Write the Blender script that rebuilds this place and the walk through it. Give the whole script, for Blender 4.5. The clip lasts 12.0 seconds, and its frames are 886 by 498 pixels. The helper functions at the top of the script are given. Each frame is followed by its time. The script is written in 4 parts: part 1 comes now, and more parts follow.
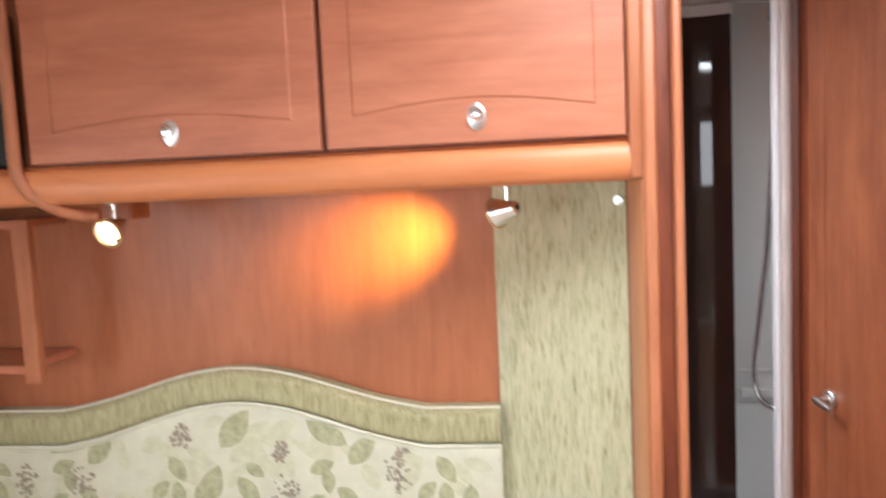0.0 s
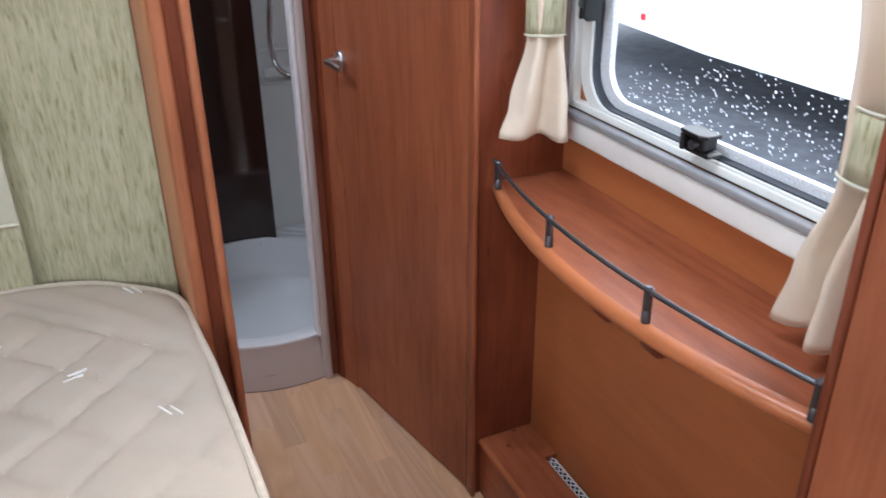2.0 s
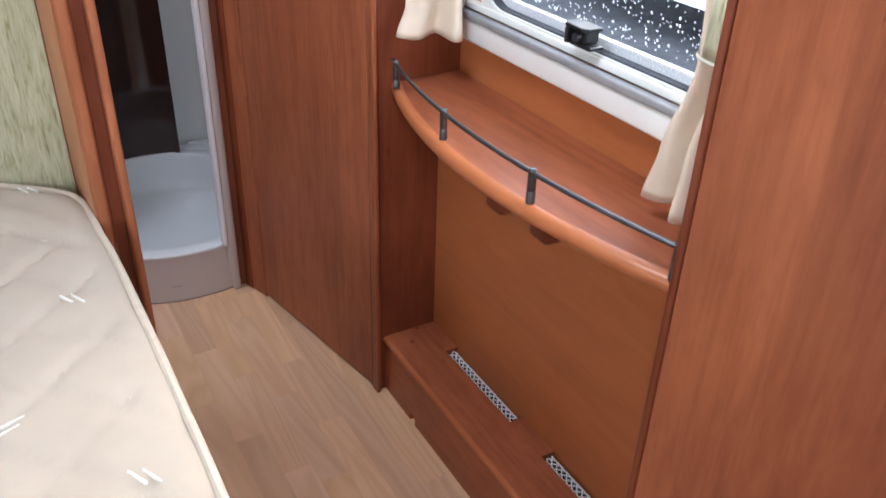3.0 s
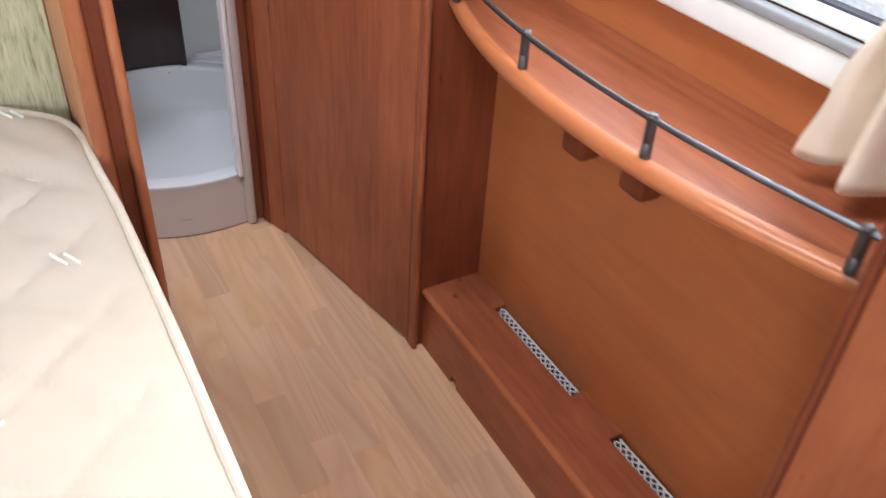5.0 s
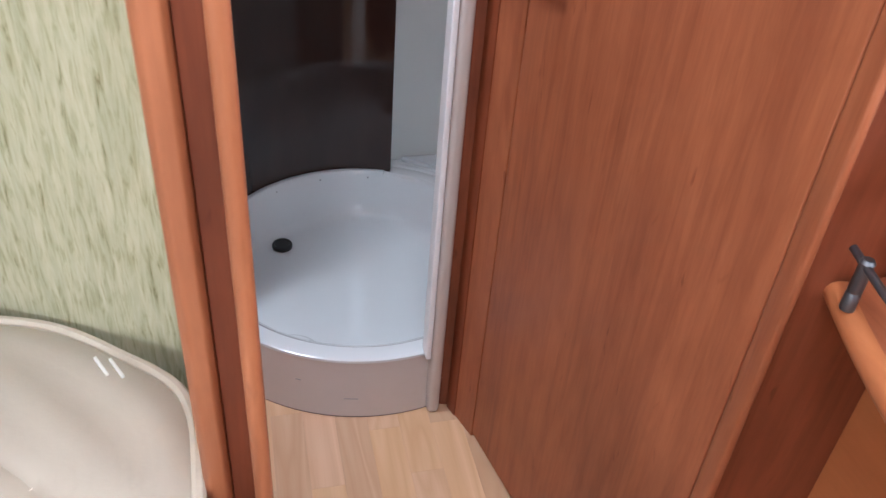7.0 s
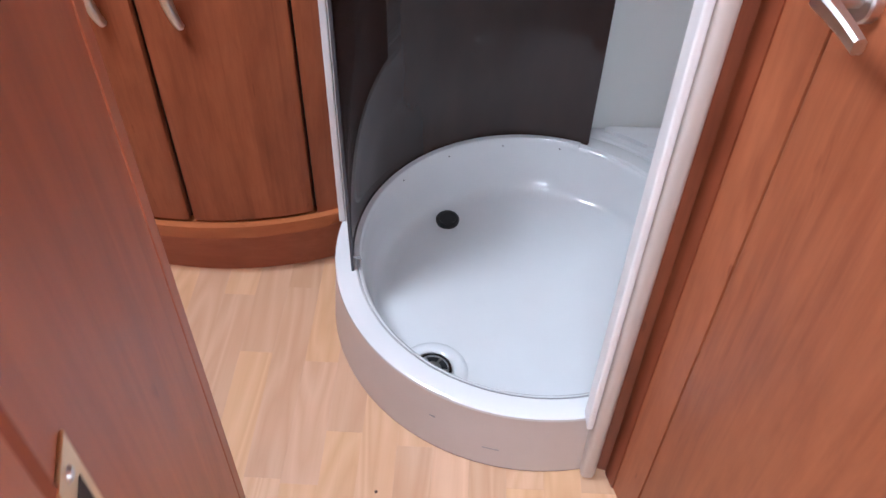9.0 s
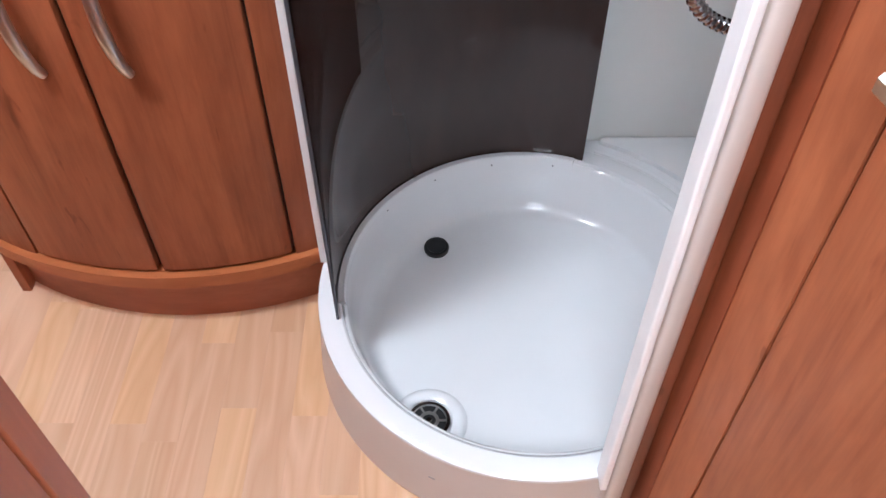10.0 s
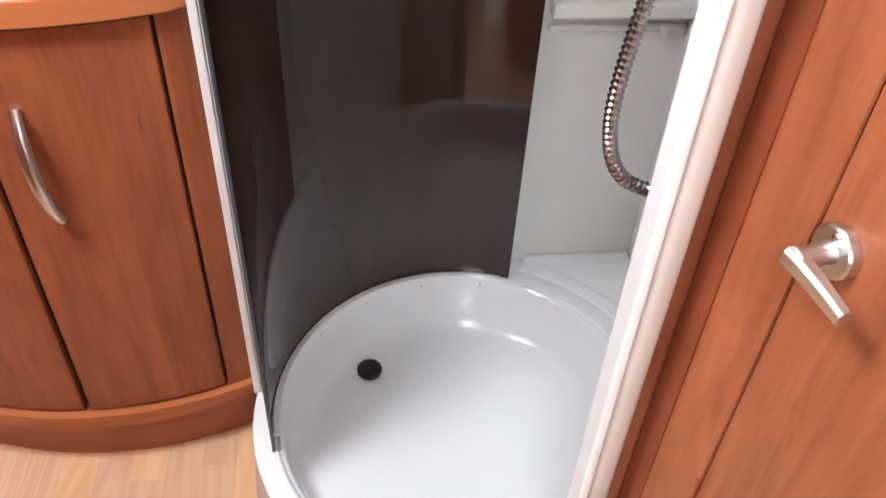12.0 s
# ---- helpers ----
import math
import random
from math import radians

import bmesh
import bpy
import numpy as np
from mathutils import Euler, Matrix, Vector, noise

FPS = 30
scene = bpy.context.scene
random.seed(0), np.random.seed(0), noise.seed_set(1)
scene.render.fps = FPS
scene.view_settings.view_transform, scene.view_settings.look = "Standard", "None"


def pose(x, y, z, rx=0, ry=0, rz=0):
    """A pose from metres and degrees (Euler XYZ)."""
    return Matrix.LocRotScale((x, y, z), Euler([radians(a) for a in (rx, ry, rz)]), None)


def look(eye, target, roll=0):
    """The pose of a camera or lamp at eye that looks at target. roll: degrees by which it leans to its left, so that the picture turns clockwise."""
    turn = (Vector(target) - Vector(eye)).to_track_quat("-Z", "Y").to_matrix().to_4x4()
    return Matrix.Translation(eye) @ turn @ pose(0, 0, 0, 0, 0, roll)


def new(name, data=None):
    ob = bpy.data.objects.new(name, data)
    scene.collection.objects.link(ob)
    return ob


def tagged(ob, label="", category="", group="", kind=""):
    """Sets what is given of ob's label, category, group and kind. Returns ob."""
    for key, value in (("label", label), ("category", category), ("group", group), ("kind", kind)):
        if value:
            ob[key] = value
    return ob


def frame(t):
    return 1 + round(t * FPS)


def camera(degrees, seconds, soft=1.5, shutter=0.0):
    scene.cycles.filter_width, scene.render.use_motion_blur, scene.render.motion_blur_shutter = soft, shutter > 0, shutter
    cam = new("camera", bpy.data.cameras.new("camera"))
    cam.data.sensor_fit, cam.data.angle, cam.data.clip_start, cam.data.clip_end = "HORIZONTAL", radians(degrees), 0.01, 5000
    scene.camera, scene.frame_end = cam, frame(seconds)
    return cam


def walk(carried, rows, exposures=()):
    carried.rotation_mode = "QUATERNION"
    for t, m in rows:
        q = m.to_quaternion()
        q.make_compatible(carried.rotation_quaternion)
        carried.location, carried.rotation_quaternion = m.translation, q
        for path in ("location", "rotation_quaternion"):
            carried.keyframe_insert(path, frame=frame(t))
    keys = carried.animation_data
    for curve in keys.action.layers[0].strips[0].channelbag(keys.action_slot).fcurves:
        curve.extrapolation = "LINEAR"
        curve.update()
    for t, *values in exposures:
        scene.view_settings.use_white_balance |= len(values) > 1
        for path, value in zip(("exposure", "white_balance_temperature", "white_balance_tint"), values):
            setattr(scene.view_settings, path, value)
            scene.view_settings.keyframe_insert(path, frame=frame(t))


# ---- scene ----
cam = camera(56.9, 12.0, shutter=0.35)

EXPOSURES = [
    (0, 0.55, 6350, 10), (0.5, 0.22, 6300, 10), (1, 0.02, 5950, 10), (1.5, -0.28, 5850, 10), (2, -0.28, 5850, 10), (2.5, -0.12, 5850, 10), (3, -0.06, 5900, 10), (5, 0.28, 6150, 10),
    (6, 0.42, 6050, 10), (6.5, 0.36, 6000, 10), (8.5, 0.82, 5750, 12), (9, 0.97, 5850, 12), (10, 1.12, 6100, 11), (11, 1.24, 6500, 10), (12, 1.3, 6650, 10)]
PATH = [
    (0, (0.24, 0.021, 1.56), (-0.023, 1.995, 1.369), -2.7),
    (0.5, (0.263, 0.013, 1.476), (0.29, 1.986, 1.149), -3.2),
    (1, (0.262, 0.02, 1.477), (0.595, 1.921, 0.952), -2.4),
    (1.5, (0.272, 0.036, 1.467), (0.856, 1.796, 0.717), -1.4),
    (2, (0.283, 0.052, 1.457), (1.013, 1.69, 0.571), -0.6),
    (2.5, (0.285, 0.013, 1.443), (1.139, 1.555, 0.497), 0.4),
    (3, (0.273, -0.041, 1.42), (1.151, 1.434, 0.393), 1.9),
    (3.2, (0.266, -0.055, 1.412), (1.14, 1.4, 0.354), 2.6),
    (4.8, (0.286, 0.138, 1.338), (1.115, 1.515, 0.146), 3.6),
    (5, (0.307, 0.233, 1.329), (1.135, 1.605, 0.131), 3.8),
    (5.5, (0.31, 0.416, 1.329), (1.125, 1.809, 0.147), 5.5),
    (6, (0.326, 0.569, 1.323), (0.983, 2.088, 0.2), 6.1),
    (6.5, (0.4, 0.805, 1.324), (0.894, 2.386, 0.203), 5.3),
    (6.7, (0.429, 0.859, 1.322), (0.898, 2.433, 0.181), 5.1),
    (8.3, (0.538, 1.206, 1.299), (0.743, 2.64, -0.08), 4.1),
    (8.5, (0.543, 1.271, 1.3), (0.663, 2.683, -0.112), 4.3),
    (9, (0.557, 1.362, 1.314), (0.52, 2.743, -0.131), 1.7),
    (9.5, (0.56, 1.454, 1.308), (0.51, 2.809, -0.162), -0.1),
    (10, (0.547, 1.535, 1.316), (0.543, 2.863, -0.18), -0.2),
    (10.5, (0.531, 1.544, 1.332), (0.611, 2.897, -0.14), 2.3),
    (11, (0.526, 1.545, 1.348), (0.71, 2.914, -0.099), 4.4),
    (11.5, (0.525, 1.549, 1.375), (0.728, 2.933, -0.054), 3.6),
    (12, (0.522, 1.553, 1.38), (0.719, 3.033, 0.05), 3.3),
]
walk(cam, [(t, look(eye, target, roll)) for t, eye, target, roll in PATH], exposures=EXPOSURES)


# ---- world and daylight ----
world = bpy.data.worlds.new("overcast_sky")
scene.world = world
world.use_nodes = True
wn = world.node_tree.nodes
wl = world.node_tree.links
sky = wn.new("ShaderNodeTexSky")
sky.sky_type, sky.sun_disc = "NISHITA", False
sky.sun_elevation, sky.sun_rotation = radians(38), radians(70)
sky.air_density, sky.dust_density = 1.6, 4.0
mixw = wn.new("ShaderNodeMix")
mixw.data_type = "RGBA"
mixw.inputs[0].default_value = 0.75
mixw.inputs[7].default_value = (7.0, 7.2, 7.6, 1)
wl.new(sky.outputs[0], mixw.inputs[6])
wl.new(mixw.outputs[2], wn["Background"].inputs[0])
wn["Background"].inputs[1].default_value = 0.8

sun = new("sun", bpy.data.lights.new("sun", "SUN"))
sun.data.energy, sun.data.angle, sun.data.color = 1.0, radians(20), (1, 0.96, 0.9)
sun.matrix_world = look((6, 2, 5), (0, 0, 0))


def opening_light(name, x, y, z, target, sx, sy, watts, color=(0.86, 0.94, 1)):
    """The sky's light in an opening."""
    lamp = new(name, bpy.data.lights.new(name, "AREA"))
    lamp.data.shape, lamp.data.size, lamp.data.size_y = "RECTANGLE", sx, sy
    lamp.data.energy, lamp.data.color = watts, color
    lamp.matrix_world = look((x, y, z), target)
    return lamp


opening_light("rooflight_daylight_bedroom", 0.45, 0.85, 2.075, (0.45, 0.851, 0), 0.46, 0.46, 13)
opening_light("rooflight_daylight_bathroom", -0.2, 2.02, 2.075, (-0.2, 2.021, 0), 0.48, 0.3, 15)
# Added fill from unseen side and end openings, for wardrobe, lockers and door.
opening_light("unseen_fill_opposite", -1.145, 0.35, 1.35, (0, 0.35, 1.0), 0.9, 0.5, 5)
opening_light("unseen_fill_lounge", -1.145, -1.15, 1.35, (0.9, -0.3, 0.5), 0.9, 0.55, 12)
opening_light("unseen_fill_end", 0.0, -2.48, 1.6, (0, 0, 1.5), 1.2, 0.6, 4)


# ---- materials ----
def material(name, rough=0.5, metal=0.0, coat=0.0, color=(0.5, 0.5, 0.5)):
    m = bpy.data.materials.new(name)
    m.use_nodes = True
    n, l = m.node_tree.nodes, m.node_tree.links
    b = n["Principled BSDF"]
    b.inputs["Roughness"].default_value = rough
    b.inputs["Metallic"].default_value = metal
    b.inputs["Coat Weight"].default_value = coat
    b.inputs["Base Color"].default_value = (*color, 1)
    return m, n, l, b


def ramp(n, stops):
    r = n.new("ShaderNodeValToRGB")
    e = r.color_ramp.elements
    while len(e) < len(stops):
        e.new(0.5)
    for el, (p, c) in zip(e, stops):
        el.position, el.color = p, (*c, 1)
    return r


def coords(n, l, scale, rot=(0, 0, 0)):
    t = n.new("ShaderNodeTexCoord")
    mp = n.new("ShaderNodeMapping")
    mp.inputs["Scale"].default_value = scale
    mp.inputs["Rotation"].default_value = [radians(a) for a in rot]
    l.new(t.outputs["Object"], mp.inputs[0])
    return mp


def noise_node(n, l, src, scale, detail=4, dist=0.0, rough=0.55):
    t = n.new("ShaderNodeTexNoise")
    t.inputs["Scale"].default_value, t.inputs["Detail"].default_value = scale, detail
    t.inputs["Distortion"].default_value, t.inputs["Roughness"].default_value = dist, rough
    l.new(src.outputs[0], t.inputs["Vector"])
    return t


def bump(n, l, b, src, strength, distance=0.002):
    k = n.new("ShaderNodeBump")
    k.inputs["Strength"].default_value, k.inputs["Distance"].default_value = strength, distance
    l.new(src, k.inputs["Height"])
    l.new(k.outputs[0], b.inputs["Normal"])


def mix(n, l, kind, fac, a, b):
    k = n.new("ShaderNodeMix")
    k.data_type, k.blend_type = "RGBA", kind
    for i, v in ((0, fac), (6, a), (7, b)):
        if isinstance(v, (int, float)):
            k.inputs[i].default_value = v
        elif isinstance(v, tuple):
            k.inputs[i].default_value = (*v, 1)
        else:
            l.new(v, k.inputs[i])
    return k.outputs[2]


def wood(name, axis="z", light=(0.37, 0.115, 0.048), dark=(0.24, 0.068, 0.03), rough=0.42, coat=0.04, figure=1.0):
    """Cherry foil: cloudy tone, soft flame figure, faint pores and a few dark flecks."""
    m, n, l, b = material(name, rough, 0, coat)
    b.inputs["Coat Roughness"].default_value = 0.16
    b.inputs["Specular IOR Level"].default_value = 0.34
    o = {"x": (1, 4, 4), "y": (4, 1, 4), "z": (4, 4, 1)}[axis]
    s = tuple(v * 1.9 for v in o)
    g = {"x": (0.8, 6.5, 6.5), "y": (6.5, 0.8, 6.5), "z": (6.5, 6.5, 0.8)}[axis]
    f = {"x": (5, 140, 140), "y": (140, 5, 140), "z": (140, 140, 5)}[axis]
    k = {"x": (9, 42, 42), "y": (42, 9, 42), "z": (42, 42, 9)}[axis]
    broad = noise_node(n, l, coords(n, l, s), 1.0, 6, 0.8, 0.6)
    flame = noise_node(n, l, coords(n, l, g), 1.0, 4, 0.9, 0.6)
    fine = noise_node(n, l, coords(n, l, f), 1.0, 3)
    knots = noise_node(n, l, coords(n, l, k), 1.0, 2, 0.8)
    r1 = ramp(n, [(0.32, dark), (0.5, tuple((p + q) / 2 for p, q in zip(light, dark))), (0.7, light)])
    l.new(broad.outputs[0], r1.inputs[0])
    r2 = ramp(n, [(0.3, (0.86, 0.81, 0.77)), (0.42, (1.03, 1.03, 1.03)), (0.47, (0.93, 0.91, 0.89)), (0.55, (1.04, 1.04, 1.04)), (0.61, (0.9, 0.87, 0.85)), (0.75, (1.03, 1.03, 1.03))])
    l.new(flame.outputs[0], r2.inputs[0])
    c = mix(n, l, "MULTIPLY", 0.95 * figure, r1.outputs[0], r2.outputs[0])
    r4 = ramp(n, [(0.38, (0.88, 0.85, 0.83)), (0.56, (1.02, 1.02, 1.02))])
    l.new(fine.outputs[0], r4.inputs[0])
    c = mix(n, l, "MULTIPLY", 0.3 * figure, c, r4.outputs[0])
    q = {"x": (1.6, 46, 46), "y": (46, 1.6, 46), "z": (46, 46, 1.6)}[axis]
    streak = noise_node(n, l, coords(n, l, q), 1.0, 5, 0.35, 0.65)
    r5 = ramp(n, [(0.3, (0.8, 0.74, 0.7)), (0.45, (0.97, 0.96, 0.95)), (0.56, (1.06, 1.06, 1.05)), (0.7, (0.93, 0.91, 0.9))])
    l.new(streak.outputs[0], r5.inputs[0])
    c = mix(n, l, "MULTIPLY", 0.9 * figure, c, r5.outputs[0])
    mott = noise_node(n, l, coords(n, l, tuple(v * 9 for v in o)), 1.0, 4, 0.4, 0.6)
    r6 = ramp(n, [(0.32, (0.88, 0.84, 0.82)), (0.5, (1, 1, 1)), (0.7, (1.08, 1.1, 1.12))])
    l.new(mott.outputs[0], r6.inputs[0])
    c = mix(n, l, "MULTIPLY", 0.9 * figure, c, r6.outputs[0])
    r3 = ramp(n, [(0.24, (0.5, 0.38, 0.32)), (0.31, (1, 1, 1))])
    l.new(knots.outputs[0], r3.inputs[0])
    c = mix(n, l, "MULTIPLY", 0.6 * figure, c, r3.outputs[0])
    l.new(c, b.inputs["Base Color"])
    rr = n.new("ShaderNodeMapRange")
    rr.inputs[3].default_value, rr.inputs[4].default_value = rough - 0.06, rough + 0.1
    l.new(broad.outputs[0], rr.inputs[0])
    l.new(rr.outputs[0], b.inputs["Roughness"])
    bump(n, l, b, fine.outputs[0], 0.05, 0.0005)
    return m


CHERRY_V = wood("cherry_vertical", "z")
CHERRY_X = wood("cherry_horizontal", "x", light=(0.44, 0.155, 0.082), dark=(0.34, 0.105, 0.052), figure=0.6)
CHERRY_Y = wood("cherry_lengthwise", "y", light=(0.4, 0.124, 0.053), dark=(0.255, 0.07, 0.031), figure=1.0)
# Dark cherry for edges and panels; also paints shade by the shower post.
CHERRY_RED = wood("cherry_dark_and_shade", "z", light=(0.24, 0.06, 0.025), dark=(0.15, 0.035, 0.015))
CHERRY_EDGE = wood("cherry_light_edge", "z", light=(0.42, 0.148, 0.065), dark=(0.32, 0.105, 0.045), figure=0.8)
CHERRY_TRIM_X = wood("cherry_light_trim", "x", light=(0.56, 0.2, 0.08), dark=(0.47, 0.155, 0.058), figure=0.4)
BOARD = wood("plain_orange_board", "y", light=(0.5, 0.168, 0.057), dark=(0.41, 0.13, 0.043), rough=0.42, coat=0.1, figure=0.3)


def floor_wood():
    m, n, l, b = material("beech_laminate", 0.32, 0, 0.2)
    info = n.new("ShaderNodeObjectInfo")
    t = n.new("ShaderNodeTexCoord")
    add = n.new("ShaderNodeVectorMath")
    add.operation = "ADD"
    comb = n.new("ShaderNodeCombineXYZ")
    mul = n.new("ShaderNodeMath")
    mul.operation, mul.inputs[1].default_value = "MULTIPLY", 37.0
    l.new(info.outputs["Random"], mul.inputs[0])
    for i in range(3):
        l.new(mul.outputs[0], comb.inputs[i])
    l.new(t.outputs["Object"], add.inputs[0])
    l.new(comb.outputs[0], add.inputs[1])
    mp = n.new("ShaderNodeMapping")
    mp.inputs["Scale"].default_value = (6, 0.6, 6)
    l.new(add.outputs[0], mp.inputs[0])
    g = noise_node(n, l, mp, 1.0, 2, 1.4)
    mp2 = n.new("ShaderNodeMapping")
    mp2.inputs["Scale"].default_value = (260, 9, 260)
    l.new(add.outputs[0], mp2.inputs[0])
    p = noise_node(n, l, mp2, 1.0, 2)
    r = ramp(n, [(0.28, (0.56, 0.35, 0.205)), (0.36, (0.63, 0.425, 0.27)), (0.41, (0.575, 0.365, 0.22)), (0.47, (0.65, 0.44, 0.28)), (0.52, (0.585, 0.375, 0.225)), (0.58, (0.66, 0.45, 0.29)), (0.64, (0.58, 0.37, 0.22)), (0.74, (0.65, 0.44, 0.275))])
    l.new(g.outputs[0], r.inputs[0])
    rt = ramp(n, [(0.0, (0.93, 0.86, 0.84)), (0.25, (1.04, 0.98, 1.03)), (0.5, (1.09, 1.0, 0.9)), (0.75, (1.09, 1.03, 1.08)), (1.0, (1.14, 1.06, 0.96))])
    l.new(info.outputs["Random"], rt.inputs[0])
    rp = ramp(n, [(0.36, (0.85, 0.8, 0.76)), (0.5, (1, 1, 1))])
    l.new(p.outputs[0], rp.inputs[0])
    c = mix(n, l, "MULTIPLY", 1.0, r.outputs[0], rt.outputs[0])
    c = mix(n, l, "MULTIPLY", 0.14, c, rp.outputs[0])
    l.new(c, b.inputs["Base Color"])
    bump(n, l, b, p.outputs[0], 0.06, 0.0005)
    return m


FLOOR_WOOD = floor_wood()


def plain(name, color, rough=0.5, metal=0.0, coat=0.0, vary=0.06, scale=18, bumps=0.05):
    m, n, l, b = material(name, rough, metal, coat)
    k = noise_node(n, l, coords(n, l, (1, 1, 1)), scale, 5)
    lo = tuple(c * (1 - vary) for c in color)
    hi = tuple(min(1, c * (1 + vary)) for c in color)
    r = ramp(n, [(0.3, lo), (0.7, hi)])
    l.new(k.outputs[0], r.inputs[0])
    l.new(r.outputs[0], b.inputs["Base Color"])
    f = noise_node(n, l, coords(n, l, (1, 1, 1)), scale * 22, 2)
    bump(n, l, b, f.outputs[0], bumps, 0.0005)
    return m


def flecked_fabric(name, stops):
    """Sage wall cloth with short upright flecks."""
    m, n, l, b = material(name, 0.9)
    b.inputs["Sheen Weight"].default_value = 0.15
    a = noise_node(n, l, coords(n, l, (170, 170, 24)), 1.0, 3, 0.5, 0.6)
    c = noise_node(n, l, coords(n, l, (60, 60, 8)), 1.0, 3, 0.3)
    w = noise_node(n, l, coords(n, l, (900, 900, 900)), 1.0, 1)
    r = ramp(n, stops)
    l.new(a.outputs[0], r.inputs[0])
    r2 = ramp(n, [(0.3, (0.84, 0.85, 0.79)), (0.6, (1.03, 1.03, 1.0))])
    l.new(c.outputs[0], r2.inputs[0])
    o = mix(n, l, "MULTIPLY", 0.9, r.outputs[0], r2.outputs[0])
    l.new(o, b.inputs["Base Color"])
    bump(n, l, b, a.outputs[0], 0.25, 0.001)
    return m


SAGE = flecked_fabric("sage_flecked_cloth", [(0.26, (0.2, 0.18, 0.085)), (0.37, (0.36, 0.335, 0.2)), (0.5, (0.46, 0.435, 0.29)), (0.75, (0.53, 0.505, 0.37))])
SAGE_BAND = flecked_fabric("sage_band_cloth", [(0.3, (0.24, 0.21, 0.1)), (0.45, (0.34, 0.31, 0.17)), (0.6, (0.4, 0.37, 0.22)), (0.75, (0.44, 0.41, 0.26))])
FLORAL_BASE = plain("cream_floral_cloth", (0.57, 0.555, 0.43), 0.85, vary=0.06, scale=30, bumps=0.2)
LEAF_CLOTH = plain("printed_leaf", (0.37, 0.36, 0.22), 0.88, vary=0.22, scale=70, bumps=0.2)
LEAF_PALE = plain("printed_pale_leaf", (0.52, 0.51, 0.36), 0.88, vary=0.1, scale=50, bumps=0.2)
BERRY_CLOTH = plain("printed_berry", (0.3, 0.25, 0.19), 0.88, vary=0.25, scale=80, bumps=0.2)
PIPING = plain("cream_piping", (0.6, 0.52, 0.42), 0.75, vary=0.06, scale=60, bumps=0.3)
PIPING_GREEN = plain("pale_piping", (0.62, 0.6, 0.47), 0.75, vary=0.06, scale=60, bumps=0.3)
SEAM = plain("pale_quilting_thread", (0.7, 0.63, 0.54), 0.7)
QUILT = plain("cream_quilted_cloth", (0.49, 0.425, 0.345), 0.85, vary=0.05, scale=9, bumps=0.35)
STITCH = plain("white_stitching", (0.85, 0.84, 0.8), 0.6)
CURTAIN = plain("cream_curtain_cloth", (0.7, 0.58, 0.45), 0.8, vary=0.06, scale=14, bumps=0.3)
TRAY = plain("white_shower_plastic", (0.74, 0.755, 0.775), 0.13, coat=0.4, vary=0.02, scale=6, bumps=0.02)
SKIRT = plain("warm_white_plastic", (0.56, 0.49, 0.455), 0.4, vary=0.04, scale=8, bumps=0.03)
SHOWER_WALL = plain("shower_wall_panel", (0.7, 0.7, 0.68), 0.35, vary=0.03, scale=5, bumps=0.03)
FRAME_WHITE = plain("window_frame_white", (0.82, 0.82, 0.78), 0.4, vary=0.03, scale=10, bumps=0.02)
CEILING = plain("ceiling_board", (0.72, 0.7, 0.66), 0.7, vary=0.03, scale=10)
PLAIN_WALL = plain("cream_wall_board", (0.62, 0.58, 0.5), 0.6, vary=0.04, scale=10)
BLACK = plain("black_plastic", (0.008, 0.008, 0.009), 0.42, vary=0.2, scale=30, bumps=0.05)
RUBBER = plain("grey_rubber_seal", (0.3, 0.3, 0.31), 0.55, vary=0.1, scale=30)
# Dark rubber; the same colour draws the shadow under the tray skirt.
SEAL_AND_SHADOW = plain("dark_seal_and_shadow", (0.05, 0.055, 0.07), 0.4, vary=0.1, scale=30)
STEEL = plain("brushed_steel", (0.62, 0.61, 0.6), 0.3, 1.0, vary=0.06, scale=60, bumps=0.06)
HOSE_STEEL = plain("hose_steel", (0.34, 0.34, 0.35), 0.2, 1.0, vary=0.05, scale=40, bumps=0.0)
CHROME = plain("chrome", (0.75, 0.75, 0.76), 0.1, 1.0, vary=0.03, scale=20, bumps=0.0)
GUNMETAL = plain("dark_gunmetal", (0.12, 0.12, 0.13), 0.38, 0.8, vary=0.15, scale=40, bumps=0.1)
ALU = plain("white_aluminium", (0.82, 0.81, 0.82), 0.35, 0.0, vary=0.03, scale=20)
BRASS = plain("pale_brass", (0.72, 0.52, 0.3), 0.3, 1.0, vary=0.06, scale=30)
# Near-black that stands in for shade in holes and gaps; also colours the grit.
DARK_VOID = plain("cavity_shade_black", (0.02, 0.012, 0.01), 0.8)
WHITE_BODY = plain("white_vehicle_paint", (0.8, 0.81, 0.82), 0.3, vary=0.02, scale=2, bumps=0.0)
GROUND = plain("wet_asphalt", (0.07, 0.073, 0.08), 0.62, vary=0.35, scale=9, bumps=0.5)


def smoked():
    m, n, l, b = material("smoked_acrylic", 0.035, 0, 0.0, (0.022, 0.014, 0.013))
    b.inputs["IOR"].default_value = 1.47
    k = noise_node(n, l, coords(n, l, (4, 4, 1.5)), 3, 3)
    r = ramp(n, [(0.3, (0.03, 0.015, 0.012)), (0.7, (0.038, 0.019, 0.015))])
    l.new(k.outputs[0], r.inputs[0])
    l.new(r.outputs[0], b.inputs["Base Color"])
    return m


SMOKED = smoked()


def glass():
    m, n, l, b = material("clear_acrylic_pane", 0.02, 0, 0, (0.96, 0.98, 1.0))
    b.inputs["Transmission Weight"].default_value = 1.0
    b.inputs["IOR"].default_value = 1.02
    return m


GLASS = glass()


